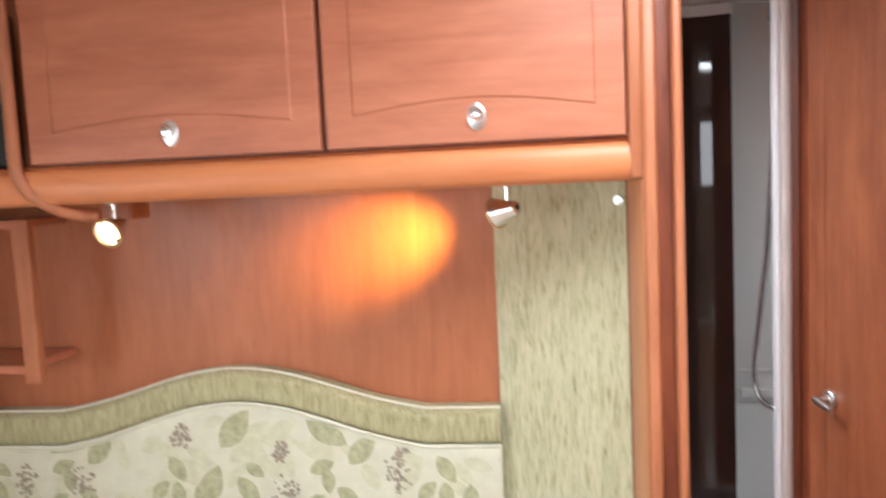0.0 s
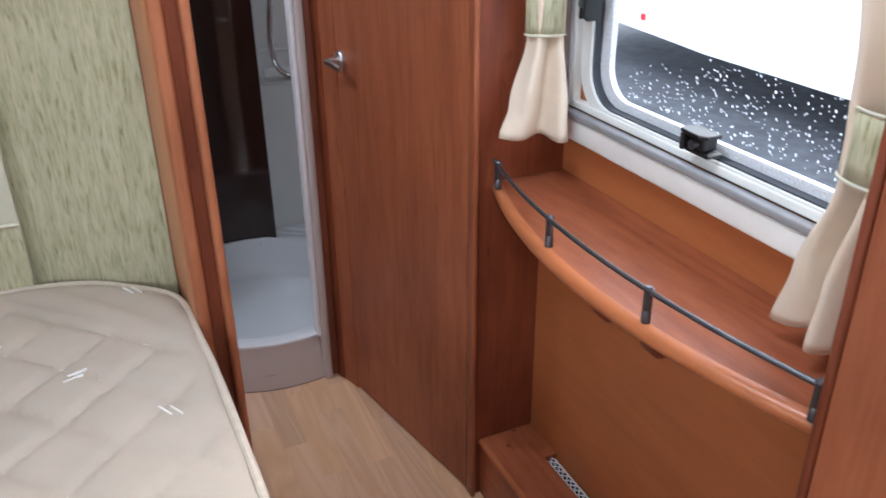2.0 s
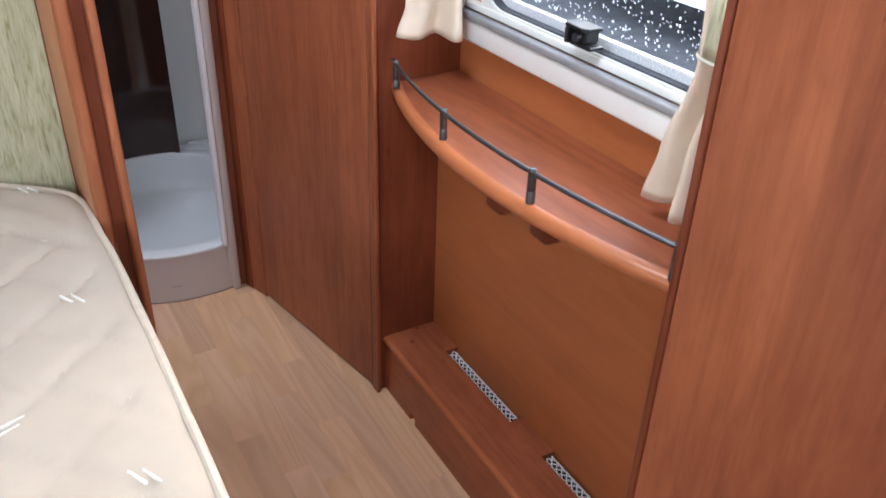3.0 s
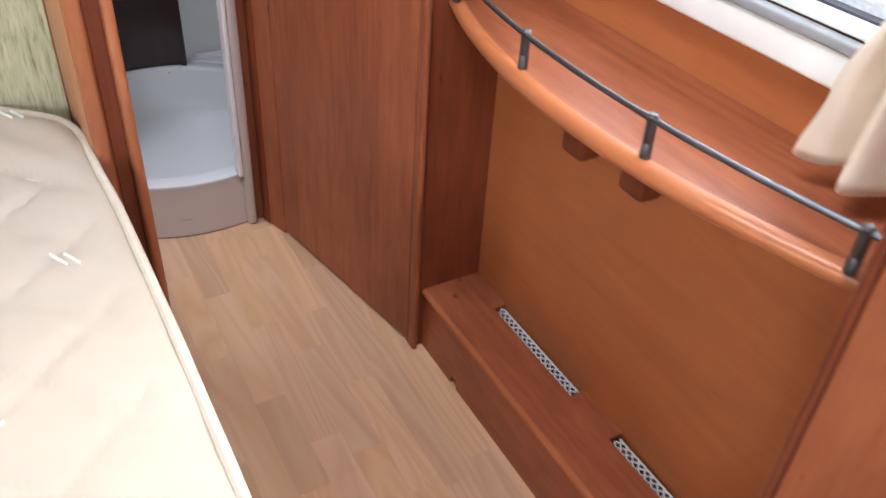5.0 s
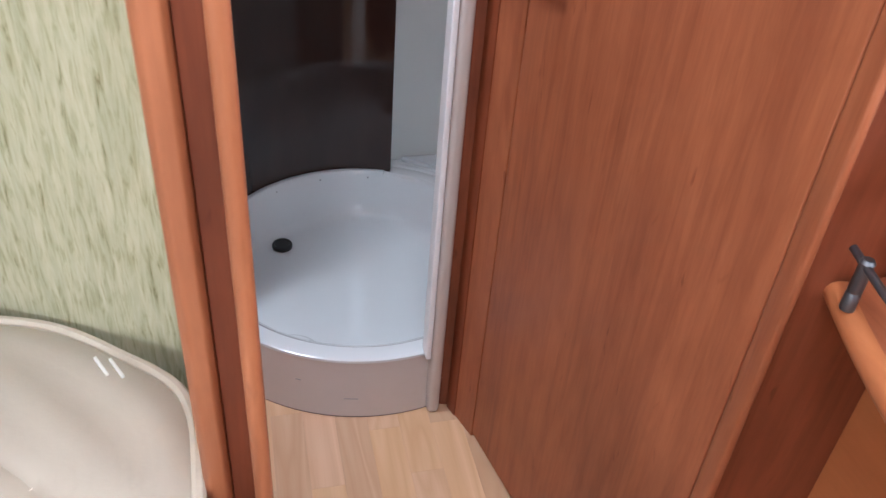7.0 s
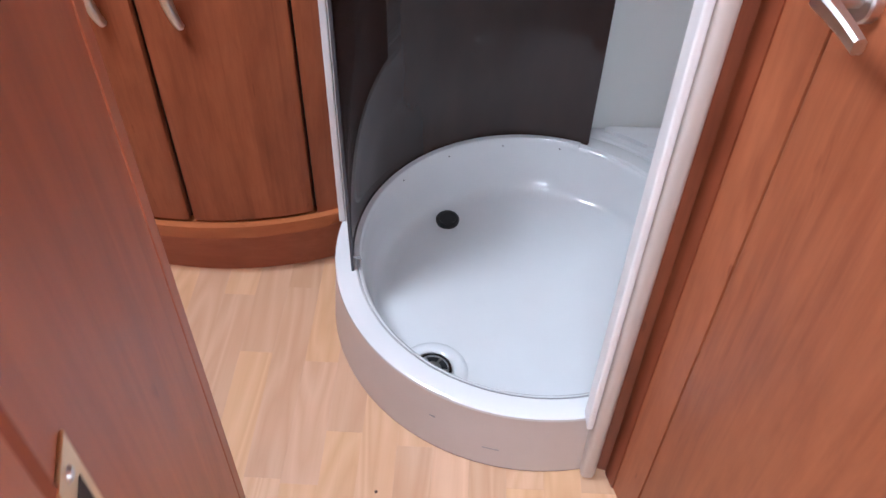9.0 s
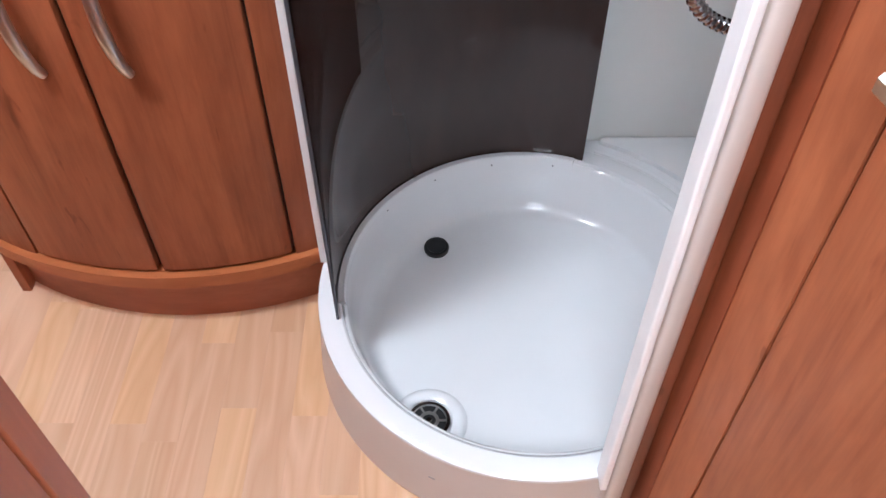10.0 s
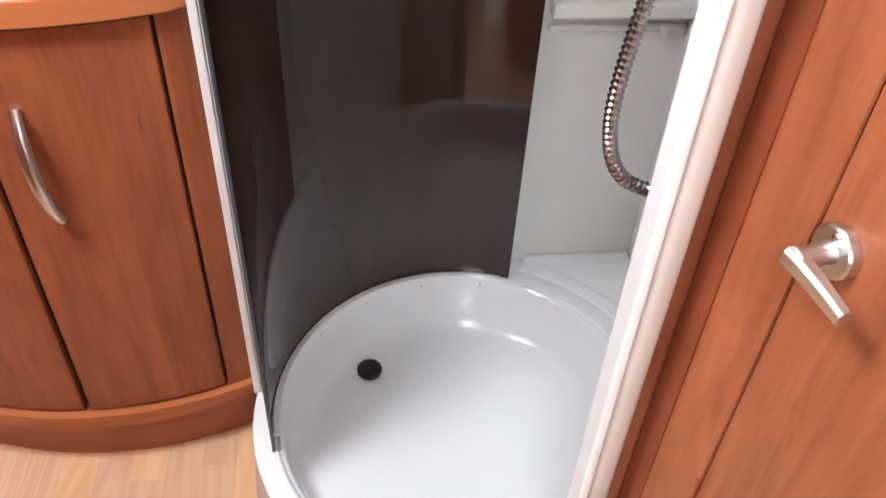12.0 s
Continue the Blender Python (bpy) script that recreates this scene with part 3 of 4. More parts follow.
# ---- curtains ----
def curtain(name, rows, across, folds, label, phase, tie):
    """A tied-back curtain: rows of (height, centre x, centre y, half width, fold depth)."""
    c = thing(name, (rows[0][1], rows[0][2], rows[0][0]), label, "curtain", "window curtains")
    u = Vector((across[0], across[1], 0)).normalized()
    v = Vector((-u.y, u.x, 0))
    bm = bmesh.new()
    N, M = 56, 60
    grid = []
    zs = [r[0] for r in rows]
    for i in range(M + 1):
        z = zs[0] + (zs[-1] - zs[0]) * i / M
        k = max(j for j in range(len(rows) - 1) if rows[j][0] >= z - 1e-9)
        p, q = rows[k], rows[k + 1]
        f = (p[0] - z) / (p[0] - q[0])
        f = f * f * (3 - 2 * f)
        cx, cy, w, dep = (p[t] + (q[t] - p[t]) * f for t in range(1, 5))
        line = []
        for j in range(N + 1):
            g = j / N * 2 - 1
            wob = math.sin(g * folds * math.pi + phase + 0.6 * math.sin(z * 9)) * dep + 0.4 * dep * math.sin(g * folds * 1.6 * math.pi + 1.7 * phase + z * 5)
            hem = 0.0025 * math.sin(g * 5 + phase) * max(0, (i - M * 0.8) / (M * 0.2))
            line.append(bm.verts.new(Vector((cx, cy, z + hem)) + u * (g * w) + v * wob))
        grid.append(line)
    for i in range(M):
        for j in range(N):
            bm.faces.new((grid[i][j], grid[i][j + 1], grid[i + 1][j + 1], grid[i + 1][j]))
    cloth = part("cloth", bm, CURTAIN, c, smooth=True)
    cloth.modifiers.new("thickness", "SOLIDIFY").thickness = 0.0022
    z0, z1, cx, cy, w, dep = tie
    loop = []
    for k in range(40):
        a = 2 * math.pi * k / 40
        loop.append((cx + u.x * w * math.cos(a) + v.x * dep * math.sin(a), cy + u.y * w * math.cos(a) + v.y * dep * math.sin(a)))
    bm = bmesh.new()
    rings = [[bm.verts.new((x, y, z + (0.003 if t else -0.003) * math.sin(6.28 * k / 40))) for k, (x, y) in enumerate(loop)] for t, z in enumerate((z0, (z0 * 2 + z1) / 3, (z0 + 2 * z1) / 3, z1))]
    for a, b2 in zip(rings, rings[1:]):
        for k in range(40):
            bm.faces.new((a[k], a[(k + 1) % 40], b2[(k + 1) % 40], b2[k]))
    t = part("tieback", bm, SAGE, c, "sage green flecked cloth tieback", True)
    t.modifiers.new("thickness", "SOLIDIFY").thickness = 0.004
    for z in (z0, z1):
        part("tieback_piping", tube([(x, y, z) for x, y in loop], 0.0025, 6, closed=True), PIPING_GREEN, c, "pale piping", True)
    return c


curtain("curtain", [(1.78, 1.115, 1.36, 0.085, 0.014), (1.5, 1.092, 1.375, 0.075, 0.014), (1.22, 1.1, 1.398, 0.036, 0.012), (1.13, 1.1, 1.4, 0.034, 0.011), (1.0, 1.085, 1.392, 0.055, 0.016), (0.937, 1.075, 1.39, 0.066, 0.019)],
        (0.11, -0.05), 1.35, "cream curtain tied back with a sage band in the niche corner", 0.6, (1.135, 1.21, 1.1, 1.4, 0.038, 0.018))
curtain("curtain", [(1.78, 1.115, 0.66, 0.12, 0.016), (1.5, 1.112, 0.67, 0.11, 0.016), (1.2, 1.1, 0.665, 0.04, 0.015), (1.1, 1.1, 0.662, 0.037, 0.014), (0.95, 1.1, 0.685, 0.052, 0.018), (0.868, 1.1, 0.693, 0.06, 0.02)],
        (-0.1, -1), 1.6, "cream curtain tied back with a sage band beside the wardrobe", 2.1, (1.098, 1.185, 1.1, 0.663, 0.042, 0.022))

# ---- shelf below the window ----
shelf_cx, shelf_cy, shelf_r = circle3((1.02, 1.452), (0.938, 1.0), (1.02, 0.556))
a0 = math.degrees(math.atan2(1.452 - shelf_cy, 1.02 - shelf_cx)) % 360
a1 = math.degrees(math.atan2(0.556 - shelf_cy, 1.02 - shelf_cx)) % 360
edge = arc(shelf_cx, shelf_cy, shelf_r, a0, a1, 28)
shelf = thing("window_shelf", (1.06, 1.0, 0.80), "cherry shelf with a bowed front edge below the window", "shelf")
part("shelf_board", prism([(RIGHT - 0.002, 1.451)] + arc(shelf_cx, shelf_cy, shelf_r - 0.019, a0, a1, 28) + [(RIGHT - 0.002, 0.556)], 0.806, 0.833, 0), CHERRY_Y, shelf)
lip = []
for k in range(9):
    t = radians(90 - 180 * k / 8)
    lip.append((shelf_r - 0.0185 + 0.0185 * max(0, math.cos(t)) ** 0.8, 0.8195 + 0.0145 * math.sin(t)))
lip = [(shelf_r - 0.0195, 0.834)] + lip + [(shelf_r - 0.0195, 0.805), (shelf_r - 0.0195, 0.834)]
part("shelf_lip", lathe(lip, 40, shelf_cx, shelf_cy, a0, a1, cap=False), wood("cherry_rounded_lip", "y", light=(0.5, 0.17, 0.065), dark=(0.4, 0.125, 0.045), rough=0.34, coat=0.12, figure=0.5), shelf, "rounded front lip", True)
for y, drop in ((1.15, 0.15), (1.0, 0.14)):
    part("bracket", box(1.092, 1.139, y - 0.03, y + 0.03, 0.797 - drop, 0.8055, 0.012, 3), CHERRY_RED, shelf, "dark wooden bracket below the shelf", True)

rail = thing("shelf_rail", (0.98, 1.0, 0.833), "dark metal gallery rail on four posts along the shelf edge", "rail")
rcx, rcy, rr_ = circle3((1.01, 1.412), (0.959, 1.0), (1.007, 0.588))
b0 = math.degrees(math.atan2(1.436 - rcy, 1.014 - rcx)) % 360
b1 = math.degrees(math.atan2(0.575 - rcy, 1.01 - rcx)) % 360
part("rod", tube([(x, y, 0.885) for x, y in arc(rcx, rcy, rr_, b0, b1, 36)], 0.0042, 10), GUNMETAL, rail, "slim dark rod", True)
for px, py in ((1.010, 1.408), (0.966, 1.136), (0.964, 0.861), (1.007, 0.591)):
    p = part("post", lathe([(0.0, 0.8335), (0.0072, 0.8335), (0.0075, 0.836), (0.0072, 0.853), (0.0062, 0.8545), (0.0072, 0.856), (0.0068, 0.884), (0.0076, 0.889), (0.005, 0.8925), (0.0, 0.893)], 16, px, py), GUNMETAL, rail, "", True)

# ---- plinth with its vents ----
plinth = thing("plinth_box", (1.07, 1.0, 0), "low cherry plinth box with slotted heating vents below the window", "plinth")
slots = ((1.328, 1.044), (0.925, 0.77))
pl = [(1.004, 0.556), (1.004, 1.451), (1.1395, 1.451)]
for hi_, lo_ in slots:
    pl += [(1.1395, hi_), (1.106, hi_), (1.106, lo_), (1.1395, lo_)]
part("top_board", prism(pl + [(1.1395, 0.556)], 0.149, 0.168), CHERRY_Y, plinth)
part("top_edge", tube([(1.004, 0.556, 0.1585), (1.004, 1.451, 0.1585)], 0.0095, 14), wood("cherry_plinth_edge", "y", light=(0.46, 0.15, 0.055), dark=(0.38, 0.115, 0.04), figure=0.5), plinth, "rounded top edge", True)
bm = None
for y0, y1, z0 in ((0.556, 1.29, 0.0), (1.29, 1.315, 0.022), (1.315, 1.451, 0.0)):
    bm = box(1.001, 1.017, y0, y1, z0, 0.149, 0, bm=bm)
part("front_board", bm, CHERRY_Y, plinth)
# Solid near-black block paints the shade seen through the slots.
part("cavity", box(1.03, 1.138, 0.56, 1.445, 0.002, 0.12, 0), DARK_VOID, plinth, "near-black block for the shade inside the plinth")
part("notch_plug", tube([(1.012, 1.302, 0.012), (1.018, 1.302, 0.012)], 0.008, 12), STEEL, plinth, "", True)
for y0, y1 in ((1.05, 1.322), (0.774, 0.919)):
    bm = None
    n = int((y1 - y0) / 0.0085)
    for k in range(2):
        for ph in range(4):
            path = []
            for i in range(n * 3 + 1):
                a = i / (n * 3) * (y1 - y0) / 0.034 * math.pi * (1 if k else -1) + ph * math.pi / 2
                path.append((1.1225 + 0.0095 * math.cos(a), y0 + (y1 - y0) * i / (n * 3), 0.157 + 0.0075 * math.sin(a)))
            bm = tube(path, 0.0015, 5, bm=bm)
    part("vent_mesh", bm, ALU, plinth, "twisted bright wire mesh in the vent slot", True)
    part("vent_core", tube([(1.1225, y0, 0.157), (1.1225, y1, 0.157)], 0.007, 10), BLACK, plinth, "", True)
for x, y in ((1.05, 1.4), (1.09, 1.446)):
    part("screw_cap", lathe([(0, 0.1685), (0.006, 0.1685), (0.005, 0.170), (0, 0.1705)], 12, x, y), CHERRY_RED, plinth, "", True)

# wardrobe beside the niche
wardrobe = thing("wardrobe", (1.07, 0.0, 0), "tall cherry wardrobe beside the window niche", "wardrobe")
part("body", box(0.975, RIGHT - 0.002, -0.7, 0.553, 0, TOP - 0.002, 0.002), CHERRY_V, wardrobe)
part("front_panel", box(0.958, 0.974, -0.7, 0.54, 0.02, TOP - 0.02, 0.003), CHERRY_V, wardrobe)
part("edge_strip", box(0.956, 0.9745, 0.5415, 0.554, 0.0, TOP - 0.003, 0.005, 3), CHERRY_RED, wardrobe, "rounded dark edge strip", True)

# ---- bed ----
bed_base = thing("bed_base", (-0.4, 0.8, 0), "cherry bed base under the mattress", "bed base")
part("box", prism([(LEFT + 0.01, -0.1), (-0.1, -0.1), (-0.03, -0.04), (0.32, 0.5), (0.365, 0.62), (0.365, 1.5), (0.2, 1.66), (0.1, 1.7), (LEFT + 0.01, 1.7)], 0, 0.5, 0.002), CHERRY_Y, bed_base)


def smooth_loop(pts, n):
    """A closed curve through the points, evenly cut."""
    m = len(pts)
    dense = []
    for i in range(m):
        p0, p1, p2, p3 = (Vector(pts[(i + k) % m]) for k in (-1, 0, 1, 2))
        for j in range(24):
            t = j / 24
            dense.append(0.5 * ((2 * p1) + (p2 - p0) * t + (2 * p0 - 5 * p1 + 4 * p2 - p3) * t * t + (3 * p1 - p0 - 3 * p2 + p3) * t ** 3))
    acc = [0.0]
    for i in range(len(dense)):
        acc.append(acc[-1] + (dense[(i + 1) % len(dense)] - dense[i]).length)
    outp, k = [], 0
    for i in range(n):
        s_ = acc[-1] * i / n
        while acc[k + 1] < s_:
            k += 1
        f = (s_ - acc[k]) / max(1e-9, acc[k + 1] - acc[k])
        outp.append(dense[k].lerp(dense[(k + 1) % len(dense)], f))
    return outp


MAT_PTS = [(-1.12, -0.12), (-0.8, -0.14), (-0.2, -0.14), (-0.07, -0.12), (0.0, -0.05), (0.12, 0.14), (0.285, 0.4), (0.37, 0.5), (0.4, 0.58), (0.405, 0.7), (0.405, 0.88), (0.404, 1.05), (0.399, 1.3), (0.393, 1.40), (0.391, 1.47), (0.387, 1.53), (0.373, 1.577), (0.345, 1.612), (0.31, 1.642), (0.252, 1.69), (0.2, 1.716), (0.13, 1.733), (0.02, 1.737), (-0.1, 1.738), (-0.5, 1.738), (-0.9, 1.738), (-1.12, 1.73)]
outline = smooth_loop(MAT_PTS, 420)
MC = Vector((-0.36, 0.85))
MZ = 0.652
mattress = thing("mattress", (-0.4, 0.8, 0.5), "cream quilted mattress with piped edges on the bed base", "mattress")


def quilt_height(x, y, s):
    a = (x + y - 1.714) / 0.167
    b_ = (x - y + 1.231) / 0.167
    da, db = abs(a - round(a)), abs(b_ - round(b_))
    q = min(1, da / 0.15) ** 0.5 * min(1, db / 0.15) ** 0.5
    fade = min(1, max(0, (1 - s) / 0.06))
    if a > 0:
        fade *= max(0, 1 - a / 0.12)
    w = noise.noise((x * 7, y * 7, 3.1)) * 0.003 + noise.noise((x * 19, y * 19, 1.4)) * 0.0011
    return 0.012 * (q - 1) * fade + w * (0.4 + 0.6 * fade)


bm = bmesh.new()
S = [i / 90 for i in range(1, 84)] + [0.935, 0.948, 0.96, 0.97, 0.979, 0.987, 0.993, 0.997, 1.0]
rings = []
c0 = bm.verts.new((MC.x, MC.y, MZ + 0.012))
for s_ in S:
    line = []
    for p in outline:
        q = MC + (p - MC) * s_
        edge_d = (1 - s_) * (p - MC).length
        drop = 0.0
        if edge_d < 0.05:
            f = 1 - edge_d / 0.05
            drop = 0.017 * f ** 2.2
        wr = 0.0
        if edge_d < 0.22 and q.y > 1.35:
            wr = 0.0035 * math.sin(q.x * 62 + q.y * 48) * math.exp(-((edge_d - 0.09) / 0.045) ** 2)
        line.append(bm.verts.new((q.x, q.y, MZ + 0.012 - drop + quilt_height(q.x, q.y, s_) + wr)))
    rings.append(line)
n = len(outline)
for i in range(n):
    bm.faces.new((c0, rings[0][i], rings[0][(i + 1) % n]))
for a, b2 in zip(rings, rings[1:]):
    for i in range(n):
        bm.faces.new((a[i], b2[i], b2[(i + 1) % n], a[(i + 1) % n]))
part("cover", bm, QUILT, mattress, smooth=True)
bm = bmesh.new()
levels = [(0.646, 0.0), (0.64, 0.006), (0.60, 0.010), (0.56, 0.010), (0.52, 0.006), (0.502, -0.004)]
rings = []
for z, o in levels:
    rings.append([bm.verts.new((*(p + (p - MC).normalized() * (o - 0.002)), z)) for p in outline])
for a, b2 in zip(rings, rings[1:]):
    for i in range(n):
        bm.faces.new((a[i], a[(i + 1) % n], b2[(i + 1) % n], b2[i]))
bm.faces.new(rings[-1])
part("border", bm, QUILT, mattress, "cloth side border", True)
part("piping", tube([(p.x, p.y, 0.65 + 0.002 * noise.noise((p.x * 9, p.y * 9, 0))) for p in outline], 0.0074, 8, closed=True), PIPING, mattress, "cream corded piping", True)
bm = None
for fam in (1, -1):
    for i in range(-18, 12):
        run = []
        for j in range(400):
            x = -1.1 + 1.5 * j / 399
            y = 1.714 - x + 0.167 * i if fam > 0 else x + 1.231 - 0.167 * i
            inside = x < 0.385 and -0.1 < y < 1.71 and x + y < 1.716 and x < 0.02 + 0.55 * y
            if inside:
                run.append((x, y, MZ + 0.0124 + quilt_height(x, y, 0.7)))
            if len(run) > 8 and (not inside or j == 399):
                bm = tube(run[::3], 0.0013, 5, bm=bm)
            if not inside:
                run = []
seam = part("quilt_seams", bm, SEAM, mattress, "thin stitched quilting seams", True)
seam["kind"] = "stuff"
k = 0
for i in range(-3, 9):
    for j in range(-6, 4):
        x, y = 0.314 - 0.133 * i + 0.117 * j, 1.18 + 0.166 * i + 0.269 * j
        if not (-1.0 < x < 0.37 and 0.0 < y < 1.66) or (x > 0.31 and y > 1.6) or x > 0.0 + 0.55 * y:
            continue
        k += 1
        turn = 20 if (i + j) % 2 else -62
        zz = MZ + 0.0128 + quilt_height(x, y, 0.7)
        bm = None
        for off in (-0.006, 0.006):
            bm = box(-0.017 + off, 0.017 + off, off - 0.0016, off + 0.0016, -0.003, 0.0016, 0.0006, 1, bm=bm)
        part("stitch_mark", bm, STITCH, mattress, "white stitched tuft mark" if k == 1 else "", m=pose(x, y, zz, 0, 0, turn))

# ---- headboard ----
headboard = thing("headboard", (-0.43, 1.77, 0.66), "padded sage and floral headboard with a wavy piped top", "headboard")
HX0, HX1, HM = -1.12, 0.118, -0.475


def wave(x, base, rise):
    u = min(1, abs(x - HM) / 0.46)
    return base + rise * 0.5 * (1 + math.cos(math.pi * u)) - 0.004 * math.exp(-((u - 0.95) / 0.1) ** 2)


def strip(lower, upper, yf, yb, puff, nx=90, nz=10):
    """A padded strip between two height curves, with a rounded front."""
    bm = bmesh.new()
    g = []
    for i in range(nx + 1):
        x = HX0 + (HX1 - HX0) * i / nx
        lo, hi = lower(x), upper(x)
        col = [bm.verts.new((x, yb, lo))]
        for j in range(nz + 1):
            f = j / nz
            e_ = min(f, 1 - f) * 2
            col.append(bm.verts.new((x, yf + puff * (1 - min(1, e_ * 3) ** 0.5), lo + (hi - lo) * f)))
        col.append(bm.verts.new((x, yb, hi)))
        g.append(col)
    m = len(g[0])
    for a, b2 in zip(g, g[1:]):
        for j in range(m):
            bm.faces.new((a[j], b2[j], b2[(j + 1) % m], a[(j + 1) % m]))
    bm.faces.new(g[0])
    bm.faces.new(g[-1][::-1])
    return bm


top_c = lambda x: wave(x, 1.045, 0.092)
mid_c = lambda x: wave(x, 0.963, 0.097)
low_c = lambda x: 0.792
part("top_band", strip(lambda x: mid_c(x) + 0.001, top_c, 1.735, 1.7985, 0.02), SAGE_BAND, headboard, "plain sage upper band", True)
part("floral_panel", strip(lambda x: low_c(x) + 0.001, lambda x: mid_c(x) - 0.001, 1.741, 1.7985, 0.006), FLORAL_BASE, headboard, "cream panel with printed leaves and berries", True)
part("lower_pad", strip(lambda x: 0.55, lambda x: low_c(x) - 0.001, 1.742, 1.7985, 0.006), SAGE, headboard, "sage flecked lower pad", True)
for fn, y in ((top_c, 1.757), (mid_c, 1.744), (low_c, 1.744)):
    part("piping", tube([(HX0 + (HX1 - HX0) * i / 80, y, fn(HX0 + (HX1 - HX0) * i / 80)) for i in range(81)], 0.0042, 7), PIPING_GREEN, headboard, "pale piping", True)


def leaf(bm, x, z, length, width, turn, lift):
    """A pointed leaf printed on the cloth."""
    pts = []
    for k in range(9):
        f = k / 8
        pts.append((f * length, width * math.sin(math.pi * f) ** 0.8 * (1 - 0.25 * f)))
    loop = pts + [(a, -b_) for a, b_ in pts[-2:0:-1]]
    ca, sa = math.cos(radians(turn)), math.sin(radians(turn))
    vs = []
    for a, b_ in loop:
        px, pz = x + a * ca - b_ * sa, z + a * sa + b_ * ca
        pz = max(0.8 + 0.0004 * len(vs), min(pz, mid_c(px) - 0.008 - 0.0004 * len(vs)))
        if not HX0 + 0.01 < px < HX1 - 0.004:
            for v in vs:
                bm.verts.remove(v)
            return
        vs.append(bm.verts.new((px, 1.7405 - lift, pz)))
    f = bm.faces.new(vs)
    return f


pale, darkp, berry = bmesh.new(), bmesh.new(), bmesh.new()
rng = random.Random(11)
DARK_LEAVES = [(-0.519, 0.958, 0.115, 51), (-0.315, 1.022, 0.108, -32), (-0.222, 0.92, 0.091, 47), (-0.314, 0.902, 0.064, 23), (-0.273, 0.91, 0.059, -87), (-0.252, 0.867, 0.063, -39), (-0.323, 0.822, 0.051, 31), (-0.462, 0.922, 0.053, -36), (-0.481, 0.891, 0.082, -56), (-0.571, 0.818, 0.111, 65), (-0.023, 0.939, 0.071, -58), (-0.069, 0.839, 0.059, 46), (-0.009, 0.88, 0.063, -85), (0.047, 0.876, 0.064, -88)]
PALE_LEAVES = [(-0.62, 0.932, 0.07, 143), (-0.678, 0.871, 0.121, 29), (-0.499, 0.924, 0.14, 44), (0.033, 0.93, 0.07, -18), (-0.406, 0.983, 0.08, 30), (-0.56, 1.01, 0.06, 20)]
for turn_x in (0.0, -0.62):
    for lx, lz, ll, la in DARK_LEAVES:
        leaf(darkp, lx + turn_x, lz, ll, 0.25 * ll + 0.004, la, rng.uniform(0.0009, 0.0014))
    for lx, lz, ll, la in PALE_LEAVES:
        leaf(pale, lx + turn_x, lz, ll, 0.26 * ll, la, rng.uniform(0.0002, 0.0008))
for i in range(34):
    leaf(pale, -1.1 + 0.036 * i + rng.uniform(-0.02, 0.02), 0.83 + 0.16 * rng.random(), rng.uniform(0.05, 0.1), rng.uniform(0.012, 0.024), rng.uniform(-90, 250), rng.uniform(0.0002, 0.0008))
for cx_, cz_, sp in ((-0.373, 0.858, 0.034), (-0.378, 0.95, 0.02), (-0.113, 0.9, 0.034), (-0.1, 0.955, 0.016), (-0.612, 0.985, 0.024), (-0.86, 0.87, 0.034), (-1.0, 0.88, 0.03)):
    for k in range(40):
        a, r = rng.uniform(0, 6.28), sp * rng.random() ** 0.6
        bx, bz = cx_ + r * math.cos(a), cz_ + 1.35 * r * math.sin(a)
        q = rng.uniform(0.003, 0.0052)
        if 0.808 < bz < mid_c(bx) - 0.014:
            berry.faces.new([berry.verts.new((bx + q * math.cos(t * 1.0472), 1.7388 - 0.00002 * k - 0.0004 * rng.random(), bz + q * math.sin(t * 1.0472))) for t in range(6)])
for nm, bm, mat_ in (("pale_leaf_print", pale, LEAF_PALE), ("leaf_print", darkp, LEAF_CLOTH), ("berry_print", berry, BERRY_CLOTH)):
    o = part(nm, bm, mat_, headboard)
    o["kind"] = "stuff"

# ---- lockers over the bed ----
locker = thing("overhead_locker", (-0.17, 1.6, 1.52), "cherry overhead lockers with two flap doors above the bed", "cabinet")
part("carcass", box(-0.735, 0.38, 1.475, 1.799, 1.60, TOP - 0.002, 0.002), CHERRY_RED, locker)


def beam_profile():
    bm = bmesh.new()
    prof = [(1.799, 1.6), (1.458, 1.6)]
    for k in range(9):
        t = radians(90 + 180 * k / 8)
        prof.append((1.468 + 0.018 * math.cos(t), 1.562 + 0.034 * math.sin(t)))
    prof += [(1.49, 1.528), (1.799, 1.528)]
    ends = [[bm.verts.new((x, y, z)) for y, z in prof] for x in (-0.95, 0.385)]
    for i in range(len(prof)):
        j = (i + 1) % len(prof)
        bm.faces.new((ends[0][i], ends[0][j], ends[1][j], ends[1][i]))
    bm.faces.new(ends[0])
    bm.faces.new(ends[1][::-1])
    return bm


part("beam", beam_profile(), CHERRY_TRIM_X, locker, "rounded light cherry beam", True)
part("end_stile", box(0.377, 0.412, 1.449, 1.54, 1.53, TOP - 0.002, 0.006, 3), CHERRY_EDGE, locker, "light cherry end stile", True)


